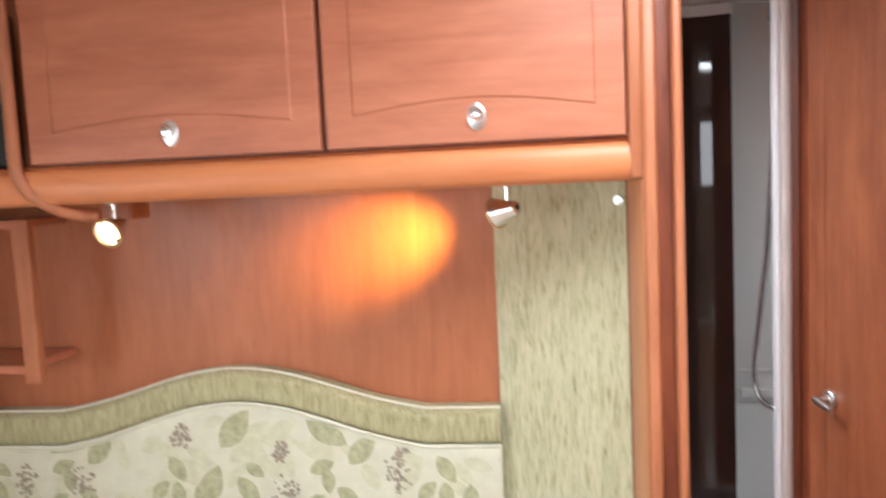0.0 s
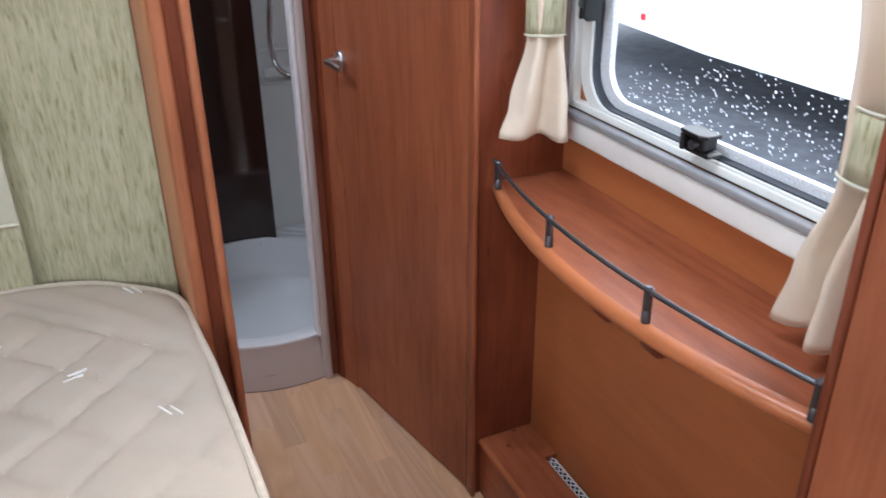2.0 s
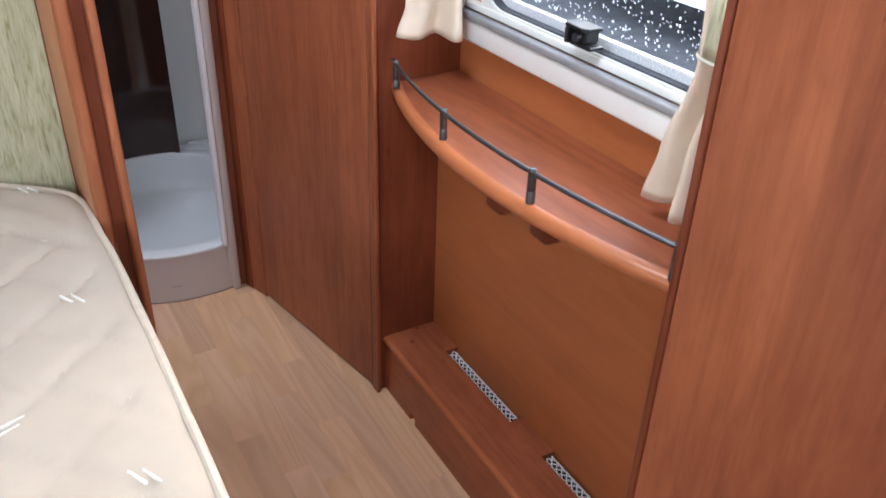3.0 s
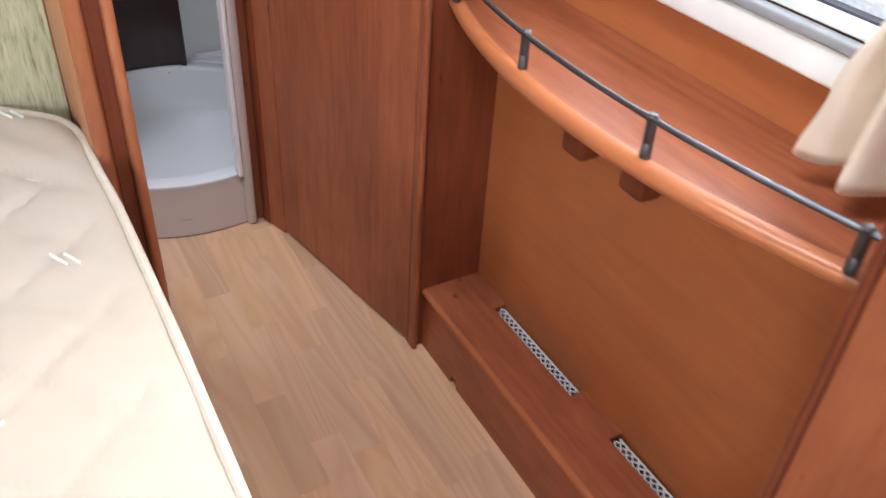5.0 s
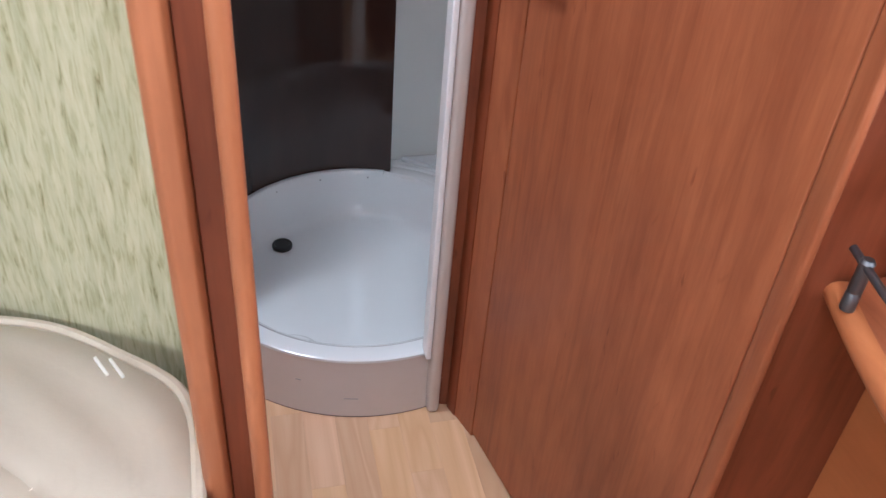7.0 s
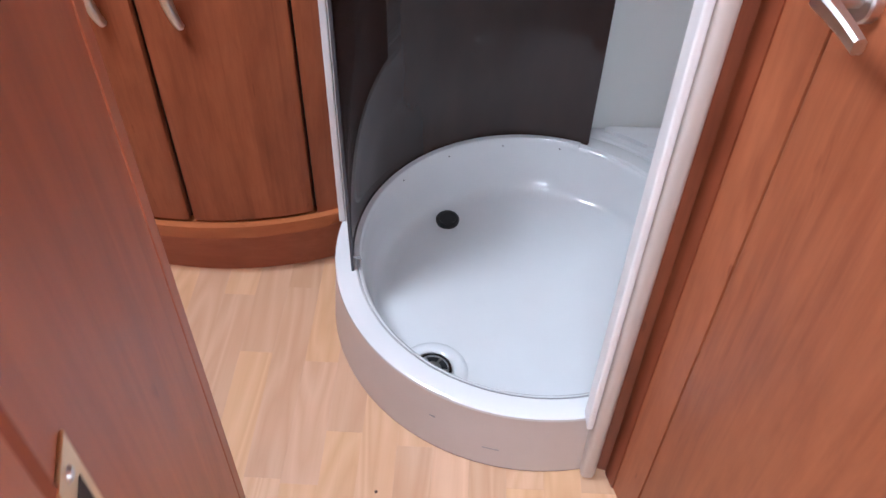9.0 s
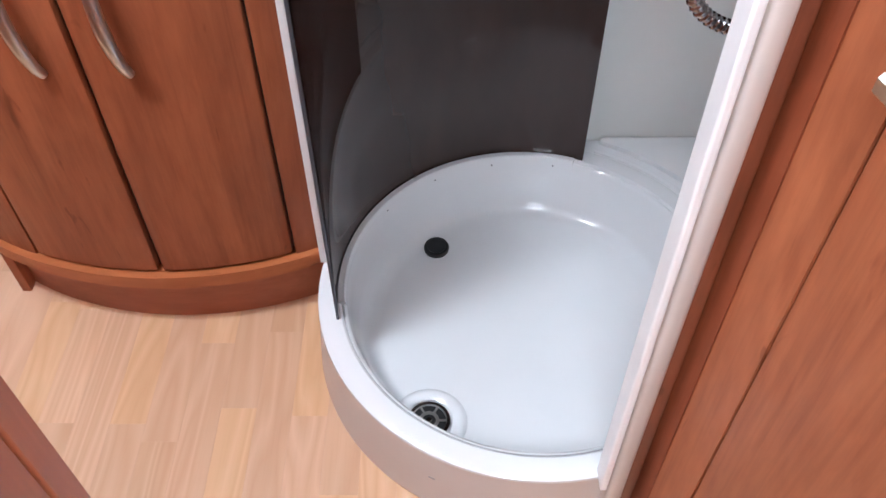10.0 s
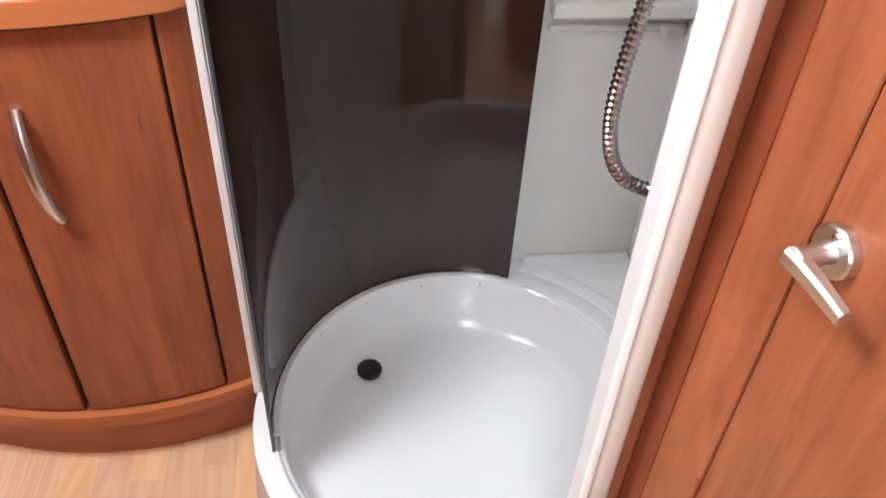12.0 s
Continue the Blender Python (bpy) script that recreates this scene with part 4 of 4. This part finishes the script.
def flap(x0, x1, z0, z1):
    dr = part("flap_door", box(x0, x1, 1.459, 1.475, z0, z1, 0.003), CHERRY_X, locker)
    # raised rim of the panel, with its arched lower rail
    w = 0.05
    n_ = 24
    bm = bmesh.new()
    inner = [(x0 + w, z1 - 0.03), (x1 - w, z1 - 0.03)]
    for k in range(n_ + 1):
        f = k / n_
        inner.append((x1 - w - (x1 - x0 - 2 * w) * f, z0 + 0.055 + 0.022 * math.sin(math.pi * f)))
    cx_, cz_ = (x0 + x1) / 2, (z0 + z1) / 2
    a = [bm.verts.new((x, 1.4592, z)) for x, z in inner]
    b2 = [bm.verts.new((cx_ + (x - cx_) * 0.986, 1.4565, cz_ + (z - cz_) * 0.975)) for x, z in inner]
    for i in range(len(a)):
        j = (i + 1) % len(a)
        bm.faces.new((a[i], a[j], b2[j], b2[i]))
    bm.faces.new(b2)
    part("raised_panel", bm, CHERRY_X, dr, "", False)
    kx, kz = (x0 + x1) / 2 + (0.0 if x0 < -0.5 else 0.008), z0 + 0.045
    kn = part("knob", lathe([(0, 0), (0.0165, 0.0), (0.0165, 0.002), (0.0145, 0.0035), (0, 0.0035)], 32), STEEL, dr, "oval satin steel knob", True, m=plane_frame((kx, 1.4588, kz), (0, -1, 0)) @ Matrix.Diagonal((1, 1.45, 1, 1)))
    part("button", lathe([(0.0, 0.0), (0.0085, 0.0), (0.0105, 0.008), (0.0115, 0.013), (0.009, 0.0165), (0.0, 0.018)], 24), CHROME, dr, "", True, m=plane_frame((kx, 1.456, kz + 0.004), (0, -1, 0)))
    return dr


flap(-0.728, -0.163, 1.606, 2.03)
flap(-0.153, 0.374, 1.606, 2.03)
trim_pts = []
for i in range(25):
    f = i / 24
    if f < 0.6:
        trim_pts.append((-0.752, 1.448, 2.04 - 0.43 * f / 0.6))
    else:
        a = radians(90 * (f - 0.6) / 0.4)
        trim_pts.append((-0.752 + 0.13 * (1 - math.cos(a)), 1.448 + 0.05 * (1 - math.cos(a)), 1.61 - 0.105 * math.sin(a)))
part("curved_trim", tube(trim_pts, 0.0125, 12), CHERRY_EDGE, locker, "curved cherry end trim", True)
part("trim_block", box(-0.66, -0.6, 1.58, 1.66, 1.49, 1.527, 0.004), CHERRY_EDGE, locker, "small cherry block below the beam")

corner = thing("corner_shelf", (-0.87, 1.7, 1.2), "small open cherry corner shelf beside the bed head", "shelf")
part("side_panel", box(-0.875, -0.838, 1.59, 1.612, 1.15, 1.50, 0.003), CHERRY_EDGE, corner)
part("board", box(LEFT + 0.002, -0.876, 1.6, 1.79, 1.17, 1.188, 0.003), CHERRY_X, corner)
part("board", box(LEFT + 0.002, -0.876, 1.6, 1.79, 1.48, 1.498, 0.003), CHERRY_X, corner)
screen_tv = thing("dark_panel", (-0.95, 1.5, 1.72), "black glossy panel beside the lockers", "panel")
part("face", box(-1.12, -0.79, 1.52, 1.54, 1.605, 1.9, 0.006), BLACK, screen_tv)


# ---- reading spots below the beam ----
def spot(x, y, aim, label, watts):
    s_ = thing("reading_spot", (x, y, 1.528), label, "lamp", "reading spots")
    part("stem", tube([(x, y, 1.528), (x, y, 1.49)], 0.0045, 12), CHROME, s_, "chrome stem", True)
    part("ceiling_cup", lathe([(0.0, 1.5278), (0.014, 1.5278), (0.013, 1.5235), (0, 1.522)], 20, x, y), CHROME, s_, "", True)
    m = plane_frame((x, y, 1.478), aim)
    part("shade", lathe([(0.006, -0.026), (0.013, -0.024), (0.017, -0.012), (0.021, 0.006), (0.026, 0.019), (0.0275, 0.024), (0.0255, 0.024), (0.02, 0.008), (0.014, -0.01), (0.0, -0.014)], 32), CHROME, s_, "chrome shade", True, m=m)
    part("ring", lathe([(0.0262, 0.0235), (0.03, 0.0245), (0.0305, 0.028), (0.028, 0.03), (0.0255, 0.028), (0.0262, 0.0235)], 32), BRASS, s_, "", True, m=m)
    part("bulb", lathe([(0.0, 0.006), (0.012, 0.007), (0.019, 0.013), (0.012, 0.0165), (0.0, 0.0175)], 24), LAMP_FACE, s_, "glowing halogen bulb", True, m=m)
    lamp = new("halogen_light", bpy.data.lights.new("halogen_light", "SPOT"))
    lamp.data.energy, lamp.data.color, lamp.data.spot_size, lamp.data.spot_blend = watts, (1, 0.6, 0.12), radians(48), 1.0
    lamp.data.shadow_soft_size = 0.03
    at = Vector((x, y, 1.478)) + Vector(aim).normalized() * 0.032
    lamp.matrix_world = look(at, at + Vector(aim))
    return s_


spot(0.158, 1.6, (-0.275, 0.2, -0.075), "chrome reading spot turned to the wall, switched on", 33)
spot(-0.612, 1.535, (-0.07, -0.6, -0.22), "chrome reading spot turned to the room, switched on", 0.8)
fix = thing("fixing_stud", (0.3725, 1.6465, 1.487), "small steel stud on the cloth panel", "stud")
part("stud", lathe([(0, 0), (0.011, 0), (0.01, 0.005), (0, 0.007)], 18), STEEL, fix, "", True, m=plane_frame((0.3725, 1.6465, 1.487), (-0.447, -0.894, 0)))

# ---- shower ----
SX, SY = 0.705, 2.483
tray = thing("shower_tray", (SX, SY, 0), "round white shower tray with a raised rim", "shower tray")
part("basin", lathe([(0.0, 0.027), (0.2, 0.0275), (0.28, 0.029), (0.3, 0.033), (0.312, 0.045), (0.322, 0.075), (0.331, 0.115), (0.3365, 0.145), (0.3385, 0.15), (0.342, 0.1525), (0.3435, 0.1505), (0.346, 0.1505), (0.3475, 0.1535), (0.35, 0.156), (0.383, 0.156), (0.388, 0.153), (0.3885, 0.147)], 128, SX, SY), TRAY, tray, smooth=True)
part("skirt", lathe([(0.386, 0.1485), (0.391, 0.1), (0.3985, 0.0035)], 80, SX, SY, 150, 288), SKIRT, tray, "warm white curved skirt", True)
# Dark ring drawn for the shadow line where skirt meets floor.
part("base_shadow_line", lathe([(0.392, 0.0002), (0.392, 0.0034), (0.3975, 0.0034), (0.3975, 0.0002)], 80, SX, SY, 150, 288), SEAL_AND_SHADOW, tray, "dark ring for the shadow line along the floor", True)
part("seal_line", lathe([(0.3445, 0.1506), (0.3445, 0.1525), (0.3455, 0.1525), (0.3455, 0.1506)], 90, SX, SY, 172, 290), RUBBER, tray, "grey seal groove", True)
deck = arc(SX, SY, 0.3865, -28, 165, 60) + [(0.345, BACK - 0.002), (1.119, BACK - 0.002), (1.119, 2.30)]
part("deck", prism(deck, 0.10, 0.154, 0), TRAY, tray, "white corner deck")
part("deck_ridge", lathe([(0.388, 0.154), (0.39, 0.157), (0.395, 0.1585), (0.4, 0.157), (0.402, 0.154)], 60, SX, SY, -20, 66), TRAY, tray, "raised ridge round the basin", True)
part("corner_step", prism(arc(SX, SY, 0.418, 14, 66, 20) + [(0.885, BACK - 0.003), (1.118, BACK - 0.003), (1.118, 2.63)], 0.1545, 0.166, 0.004), TRAY, tray, "raised moulded corner", True)
part("rim_flange", lathe([(0.3365, 0.145), (0.3385, 0.158), (0.341, 0.1605), (0.3515, 0.1605), (0.353, 0.158), (0.353, 0.1505)], 80, SX, SY, 71, 188, cap=True), TRAY, tray, "white upstand inside the screen", True)
for a in range(78, 150, 22):
    c_, s_ = math.cos(radians(a)), math.sin(radians(a))
    part("rim_screw", tube([(SX + 0.338 * c_, SY + 0.338 * s_, 0.142), (SX + 0.3355 * c_, SY + 0.3355 * s_, 0.142)], 0.0018, 8), BLACK, tray)

for ang, z, ln in ((259, 0.052, 0.03), (243, 0.09, 0.012)):
    c_, s_ = math.cos(radians(ang)), math.sin(radians(ang))
    part("scuff_mark", box(-0.0006, 0.0008, -ln / 2, ln / 2, -0.0012, 0.0012, 0.0003, 1), RUBBER, tray, m=pose(SX + 0.3945 * c_, SY + 0.3945 * s_, z, 0, 0, ang))
speck = thing("grit_speck", (0.44, 2.0, 0.0), "tiny dark speck of grit on the floor", "speck")
part("grain", lathe([(0, 0.0002), (0.003, 0.0004), (0.002, 0.002), (0, 0.0026)], 7, 0.436, 2.03), DARK_VOID, speck)
drain = thing("drain", (0.522, 2.26, 0.03), "steel strainer drain set in a moulded ring", "drain")
DX, DY = 0.519, 2.267
part("moulded_ring", lathe([(0.068, 0.0305), (0.062, 0.0355), (0.057, 0.0375), (0.051, 0.0372), (0.043, 0.0335)], 40, DX, DY), TRAY, drain, "", True)
part("flange", lathe([(0.039, 0.0337), (0.0375, 0.0370), (0.032, 0.0370), (0.03, 0.0347)], 40, DX, DY), CHROME, drain, "polished steel flange", True)
part("well", lathe([(0.0, 0.0340), (0.0315, 0.0340), (0.0315, 0.0347), (0, 0.0347)], 32, DX, DY), BLACK, drain, "dark well")
part("grate", lathe([(0.012, 0.0349), (0.012, 0.0370), (0.018, 0.0370), (0.018, 0.0349)], 28, DX, DY), STEEL, drain, "", True)
for k in range(6):
    part("spoke", box(0.017, 0.031, -0.002, 0.002, 0.0349, 0.0367, 0.0005, 1), STEEL, drain, m=pose(DX, DY, 0, 0, 0, 60 * k))
part("screw", lathe([(0, 0.0349), (0.006, 0.0351), (0.005, 0.0380), (0, 0.0390)], 16, DX, DY), CHROME, drain, "", True)
plug = thing("drain_plug", (0.527, 2.68, 0.03), "black rubber plug in the tray's second outlet", "plug")
part("disc", lathe([(0.0, 0.028), (0.0255, 0.03), (0.0265, 0.037), (0.025, 0.0405), (0.02, 0.041), (0.018, 0.039), (0.0, 0.0385)], 32, 0.53, 2.676), BLACK, plug, "", True)

screen = thing("shower_screen", (SX, SY, 0.16), "curved smoked acrylic shower screen standing on the tray rim", "shower screen")
part("panel", lathe([(0.3535, 0.153), (0.3535, 2.02), (0.3585, 2.02), (0.3585, 0.153), (0.3535, 0.153)], 72, SX, SY, 68.3, 193, cap=False), SMOKED, screen, "curved smoked panel", True)
part("edge_seal", tube([(SX + 0.356 * math.cos(radians(193.3)), SY + 0.356 * math.sin(radians(193.3)), z) for z in (0.154, 1.0, 2.02)], 0.0028, 8), SEAL_AND_SHADOW, screen, "dark edge seal", True)
part("top_rail", lathe([(0.345, 2.02), (0.345, 2.055), (0.385, 2.055), (0.385, 2.02), (0.345, 2.02)], 60, SX, SY, 68, 290), ALU, screen, "white curved top rail", True)

post = thing("shower_post", (0.79, 2.1, 0), "white rounded shower door post", "post")
part("profile", box(0.7905, 0.8155, 2.074, 2.116, 0, TOP - 0.002, 0.010, 4), SKIRT, post, "warm white rounded post", True)
part("inner_strip", box(0.779, 0.79, 2.078, 2.115, 0.1565, TOP - 0.002, 0.003), ALU, post, "white aluminium strip")
side_post = thing("shower_post", (0.32, 2.57, 0.156), "slim white aluminium shower wall profile", "post")
part("profile", box(0.315, 0.3275, 2.53, 2.56, 0.1565, TOP - 0.002, 0.002), ALU, side_post, m=None)
part("channel", box(0.3285, 0.3385, 2.532, 2.56, 0.1565, TOP - 0.002, 0.002), ALU, side_post, "white channel strip")

structure("wall_shower", box(1.12, RIGHT, 2.13, BACK, 0, TOP, 0.002), SHOWER_WALL, "pale side wall of the shower")
structure("wall_shower", box(0.845, 1.119, 2.112, 2.13, 0, TOP, 0.002), SHOWER_WALL, "pale return wall of the shower")
ledge = thing("shower_ledge", (0.99, 2.87, 0.74), "moulded white ledge on the shower wall", "ledge")
for z, dep, h in ((0.715, 0.012, 0.012), (0.757, 0.034, 0.03), (0.83, 0.012, 0.012)):
    part("moulding", box(0.862, 1.119, BACK - dep, BACK - 0.001, z - h / 2, z + h / 2, 0.005, 3), SHOWER_WALL, ledge, "", True)
part("clip", box(1.065, 1.08, BACK - 0.024, BACK - 0.0125, 0.708, 0.722, 0.003), TRAY, ledge, "small white clip")

hose = thing("shower_hose", (0.76, 2.14, 0.95), "ribbed chrome shower hose hanging in a loop", "hose")
ctrl = [(0.80, 2.15, 1.90), (0.797, 2.145, 1.7), (0.786, 2.142, 1.5), (0.773, 2.14, 1.32), (0.755, 2.14, 1.16), (0.741, 2.14, 1.035), (0.744, 2.14, 0.975), (0.76, 2.14, 0.938), (0.79, 2.142, 0.918), (0.83, 2.145, 0.91), (0.87, 2.147, 0.925), (0.905, 2.147, 0.95)]
path = []
for i in range(len(ctrl) - 1):
    p0, p1, p2, p3 = (Vector(ctrl[min(max(i + k, 0), len(ctrl) - 1)]) for k in (-1, 0, 1, 2))
    for j in range(40):
        t = j / 40
        path.append(0.5 * ((2 * p1) + (p2 - p0) * t + (2 * p0 - 5 * p1 + 4 * p2 - p3) * t * t + (3 * p1 - p0 - 3 * p2 + p3) * t ** 3))
length, even = 0.0, []
step = 0.0016
last, acc_ = path[0], 0.0
for p in path[1:]:
    seg = (p - last).length
    while acc_ + seg >= step and seg > 1e-9:
        f = (step - acc_) / seg
        last = last.lerp(p, f)
        even.append(last)
        seg = (p - last).length
        acc_ = 0.0
    acc_ += seg
    last = p
part("ribbed_tube", tube(even, [0.0073 if (i // 2) % 2 else 0.0056 for i in range(len(even))], 10), HOSE_STEEL, hose, "ribbed chrome tube", True)
riser = thing("shower_bracket", (0.8, 2.14, 1.9), "dark shower head bracket beside the post", "bracket")
part("arm", box(0.786, 0.86, 2.131, 2.165, 1.885, 1.93, 0.006), BLACK, riser)

# ---- washroom cabinet ----
vanity = thing("vanity_cabinet", (0.0, 2.7, 0), "bow-fronted cherry washroom cabinet with two doors", "cabinet")
vx, vy, vr = circle3((-0.262, 2.566), (0.024, 2.503), (0.31, 2.566))


def va(x, r):
    return 270 + math.degrees(math.asin(max(-1, min(1, (x - vx) / r))))


def bowed(x0, x1, r0, r1, z0, z1, n=16, bev=0.0):
    pts = arc(vx, vy, r0, va(x0, r0), va(x1, r0), n)
    back = arc(vx, vy, r1, va(x1, r1), va(x0, r1), n)
    return prism(pts + back, z0, z1, bev)


def bowed_flat(x0, x1, r0, z0, z1, back, n=24, bev=0.0):
    pts = arc(vx, vy, r0, va(x0, r0), va(x1, r0), n)
    return prism(pts + [(pts[-1][0], back), (pts[0][0], back)], z0, z1, bev)


# Carcass coloured near-black so the gaps round the doors look shaded.
part("carcass", bowed_flat(-0.3, 0.312, vr - 0.021, 0.161, 0.9045, BACK - 0.006), DARK_VOID, vanity)
part("side_panel", box(-0.322, -0.3035, 2.588, BACK - 0.005, 0, 0.904, 0.002), CHERRY_V, vanity, "cherry end panel")
vd = part("cabinet_door", bowed(0.031, 0.262, vr, vr - 0.018, 0.168, 0.897, 16, 0.002), CHERRY_V, vanity, "", True)
vd2 = part("cabinet_door", bowed(-0.214, 0.021, vr, vr - 0.018, 0.168, 0.897, 16, 0.002), CHERRY_V, vanity, "", True)
part("filler_panel", bowed(0.268, 0.315, vr - 0.001, vr - 0.02, 0.16, 0.903, 6, 0.001), CHERRY_V, vanity, "", True)
part("filler_panel", bowed(-0.318, -0.22, vr - 0.001, vr - 0.02, 0.16, 0.903, 6, 0.001), CHERRY_V, vanity, "", True)
part("plinth_cap", bowed(-0.325, 0.316, vr + 0.013, vr - 0.05, 0.13, 0.16, 24, 0.006), wood("cherry_cap", "x", light=(0.46, 0.15, 0.055), dark=(0.38, 0.115, 0.04), figure=0.5), vanity, "rounded plinth cap", True)
part("plinth", bowed(-0.315, 0.316, vr - 0.024, vr - 0.05, 0.0, 0.13, 24), CHERRY_X, vanity, "", True)
part("top_edge", bowed(-0.325, 0.318, vr + 0.012, vr - 0.03, 0.905, 0.938, 24, 0.006), CHERRY_TRIM_X, vanity, "rounded cherry worktop edge", True)
part("worktop", bowed_flat(-0.325, 0.318, vr + 0.008, 0.9385, 0.955, BACK - 0.005, 24, 0.004), TRAY, vanity, "white basin top", True)
for hx, dr in ((0.089, vd), (-0.036, vd2)):
    hy = vy - math.sqrt(vr * vr - (hx - vx) ** 2)
    pts = []
    for i in range(15):
        f = i / 14
        pts.append((hx - 0.006 + 0.012 * f, hy - 0.003 - 0.026 * math.sin(math.pi * f) ** 0.75, 0.79 - 0.185 * f))
    bm = tube(pts, [0.0072 + 0.003 * math.sin(math.pi * i / 14) for i in range(15)], 12)
    part("handle", bm, STEEL, dr, "bowed brushed steel handle", True)

# ---- outside ----
structure("ground", box(-60, 60, -60, 60, -0.55, -0.5, 0), GROUND, "wet grey asphalt of the parking place")
structure("backdrop", box(14, 14.2, -30, 40, -0.5, 5, 0), plain("distant_white", (0.75, 0.77, 0.8), 0.8), "pale distance beyond the parking place")
van = thing("parked_caravan", (6.2, 4.0, -0.5), "white caravan parked on wet asphalt", "caravan")
bm = bmesh.new()
prof = [(6.35, -0.02), (6.1, -0.1), (4.0, -0.14), (0.5, -0.16), (-1.6, -0.14), (-1.7, 0.2), (-1.6, 1.7), (-1.2, 2.0), (5.5, 2.0), (6.2, 1.3), (6.4, 0.4)]
ends = [[bm.verts.new((x, y + 1.4, z)) for y, z in prof] for x in (5.1, 7.3)]
for i in range(len(prof)):
    j = (i + 1) % len(prof)
    bm.faces.new((ends[0][i], ends[0][j], ends[1][j], ends[1][i]))
bm.faces.new(ends[0])
bm.faces.new(ends[1][::-1])
bmesh.ops.bevel(bm, geom=bm.edges[:], offset=0.06, segments=3, affect="EDGES")
part("body", bm, WHITE_BODY, van, "white rounded body", True)
part("side_window", box(5.085, 5.1, 3.8, 4.9, 0.55, 1.2, 0.006), plain("tinted_window", (0.25, 0.3, 0.36), 0.1), van)
part("side_window", box(5.085, 5.1, 1.6, 2.7, 0.55, 1.2, 0.006), plain("tinted_window", (0.25, 0.3, 0.36), 0.1), van)
for y in (3.0,):
    w_ = part("wheel", tube([(5.14, y, -0.2), (5.32, y, -0.2)], 0.3, 28), BLACK, van, "", True)
    part("rim", tube([(5.13, y, -0.2), (5.15, y, -0.2)], 0.18, 24), STEEL, w_, "", True)
part("drawbar", tube([(6.2, 8.95, -0.1), (5.6, 7.4, -0.12)], 0.035, 10), STEEL, van, "galvanised drawbar", True)
part("drawbar", tube([(6.2, 8.95, -0.1), (6.8, 7.4, -0.12)], 0.035, 10), STEEL, van, "", True)
part("jockey_wheel", tube([(6.0, 8.7, -0.38), (6.08, 8.7, -0.38)], 0.12, 20), BLACK, van, "", True)
part("jockey_tube", tube([(6.04, 8.7, -0.3), (6.04, 8.7, 0.3)], 0.03, 12), STEEL, van, "", True)
part("front_box", box(5.5, 6.9, 7.75, 8.3, -0.05, 0.45, 0.08, 4), WHITE_BODY, van, "white gas locker", True)
part("side_lamp", box(5.085, 5.1, 6.25, 6.32, 0.0, 0.06, 0.01), plain("red_lens", (0.6, 0.03, 0.03), 0.2), van, "small red marker lamp")

# ---- floor strips ----
floor = bpy.data.objects["floor"]
strip_mesh = {}
rng = random.Random(3)
SW = 0.0655


def strip_data(length):
    key = round(length, 2)
    if key not in strip_mesh:
        bm = bmesh.new()
        a, b2, h = SW / 2 - 0.00005, key / 2 - 0.00005, 0.012
        lo = [bm.verts.new((sx * a, sy * b2, 0)) for sx, sy in ((-1, -1), (1, -1), (1, 1), (-1, 1))]
        md = [bm.verts.new((sx * a, sy * b2, h - 0.0002)) for sx, sy in ((-1, -1), (1, -1), (1, 1), (-1, 1))]
        hi = [bm.verts.new((sx * (a - 0.00025), sy * (b2 - 0.00025), h)) for sx, sy in ((-1, -1), (1, -1), (1, 1), (-1, 1))]
        for p, q in ((lo, md), (md, hi)):
            for i in range(4):
                bm.faces.new((p[i], p[(i + 1) % 4], q[(i + 1) % 4], q[i]))
        bm.faces.new(hi)
        me = bpy.data.meshes.new("floor_strip")
        bm.to_mesh(me)
        bm.free()
        me.materials.append(FLOOR_WOOD)
        strip_mesh[key] = me
    return strip_mesh[key]


x = -0.42
while x < 1.13:
    y = (-0.4 if x > 0.3 else 1.87) - rng.uniform(0, 0.3)
    end = 2.865 if x < 0.36 else (2.5 if x < 0.9 else 2.0)
    while y < end:
        ln = round(min(rng.choice((0.26, 0.32, 0.38, 0.44)), end - y), 2)
        if ln < 0.03:
            break
        ob = new("floor_strip", strip_data(ln))
        ob.parent = floor
        ob.location = (x, y + ln / 2, -0.012)
        y += ln
    x += SW
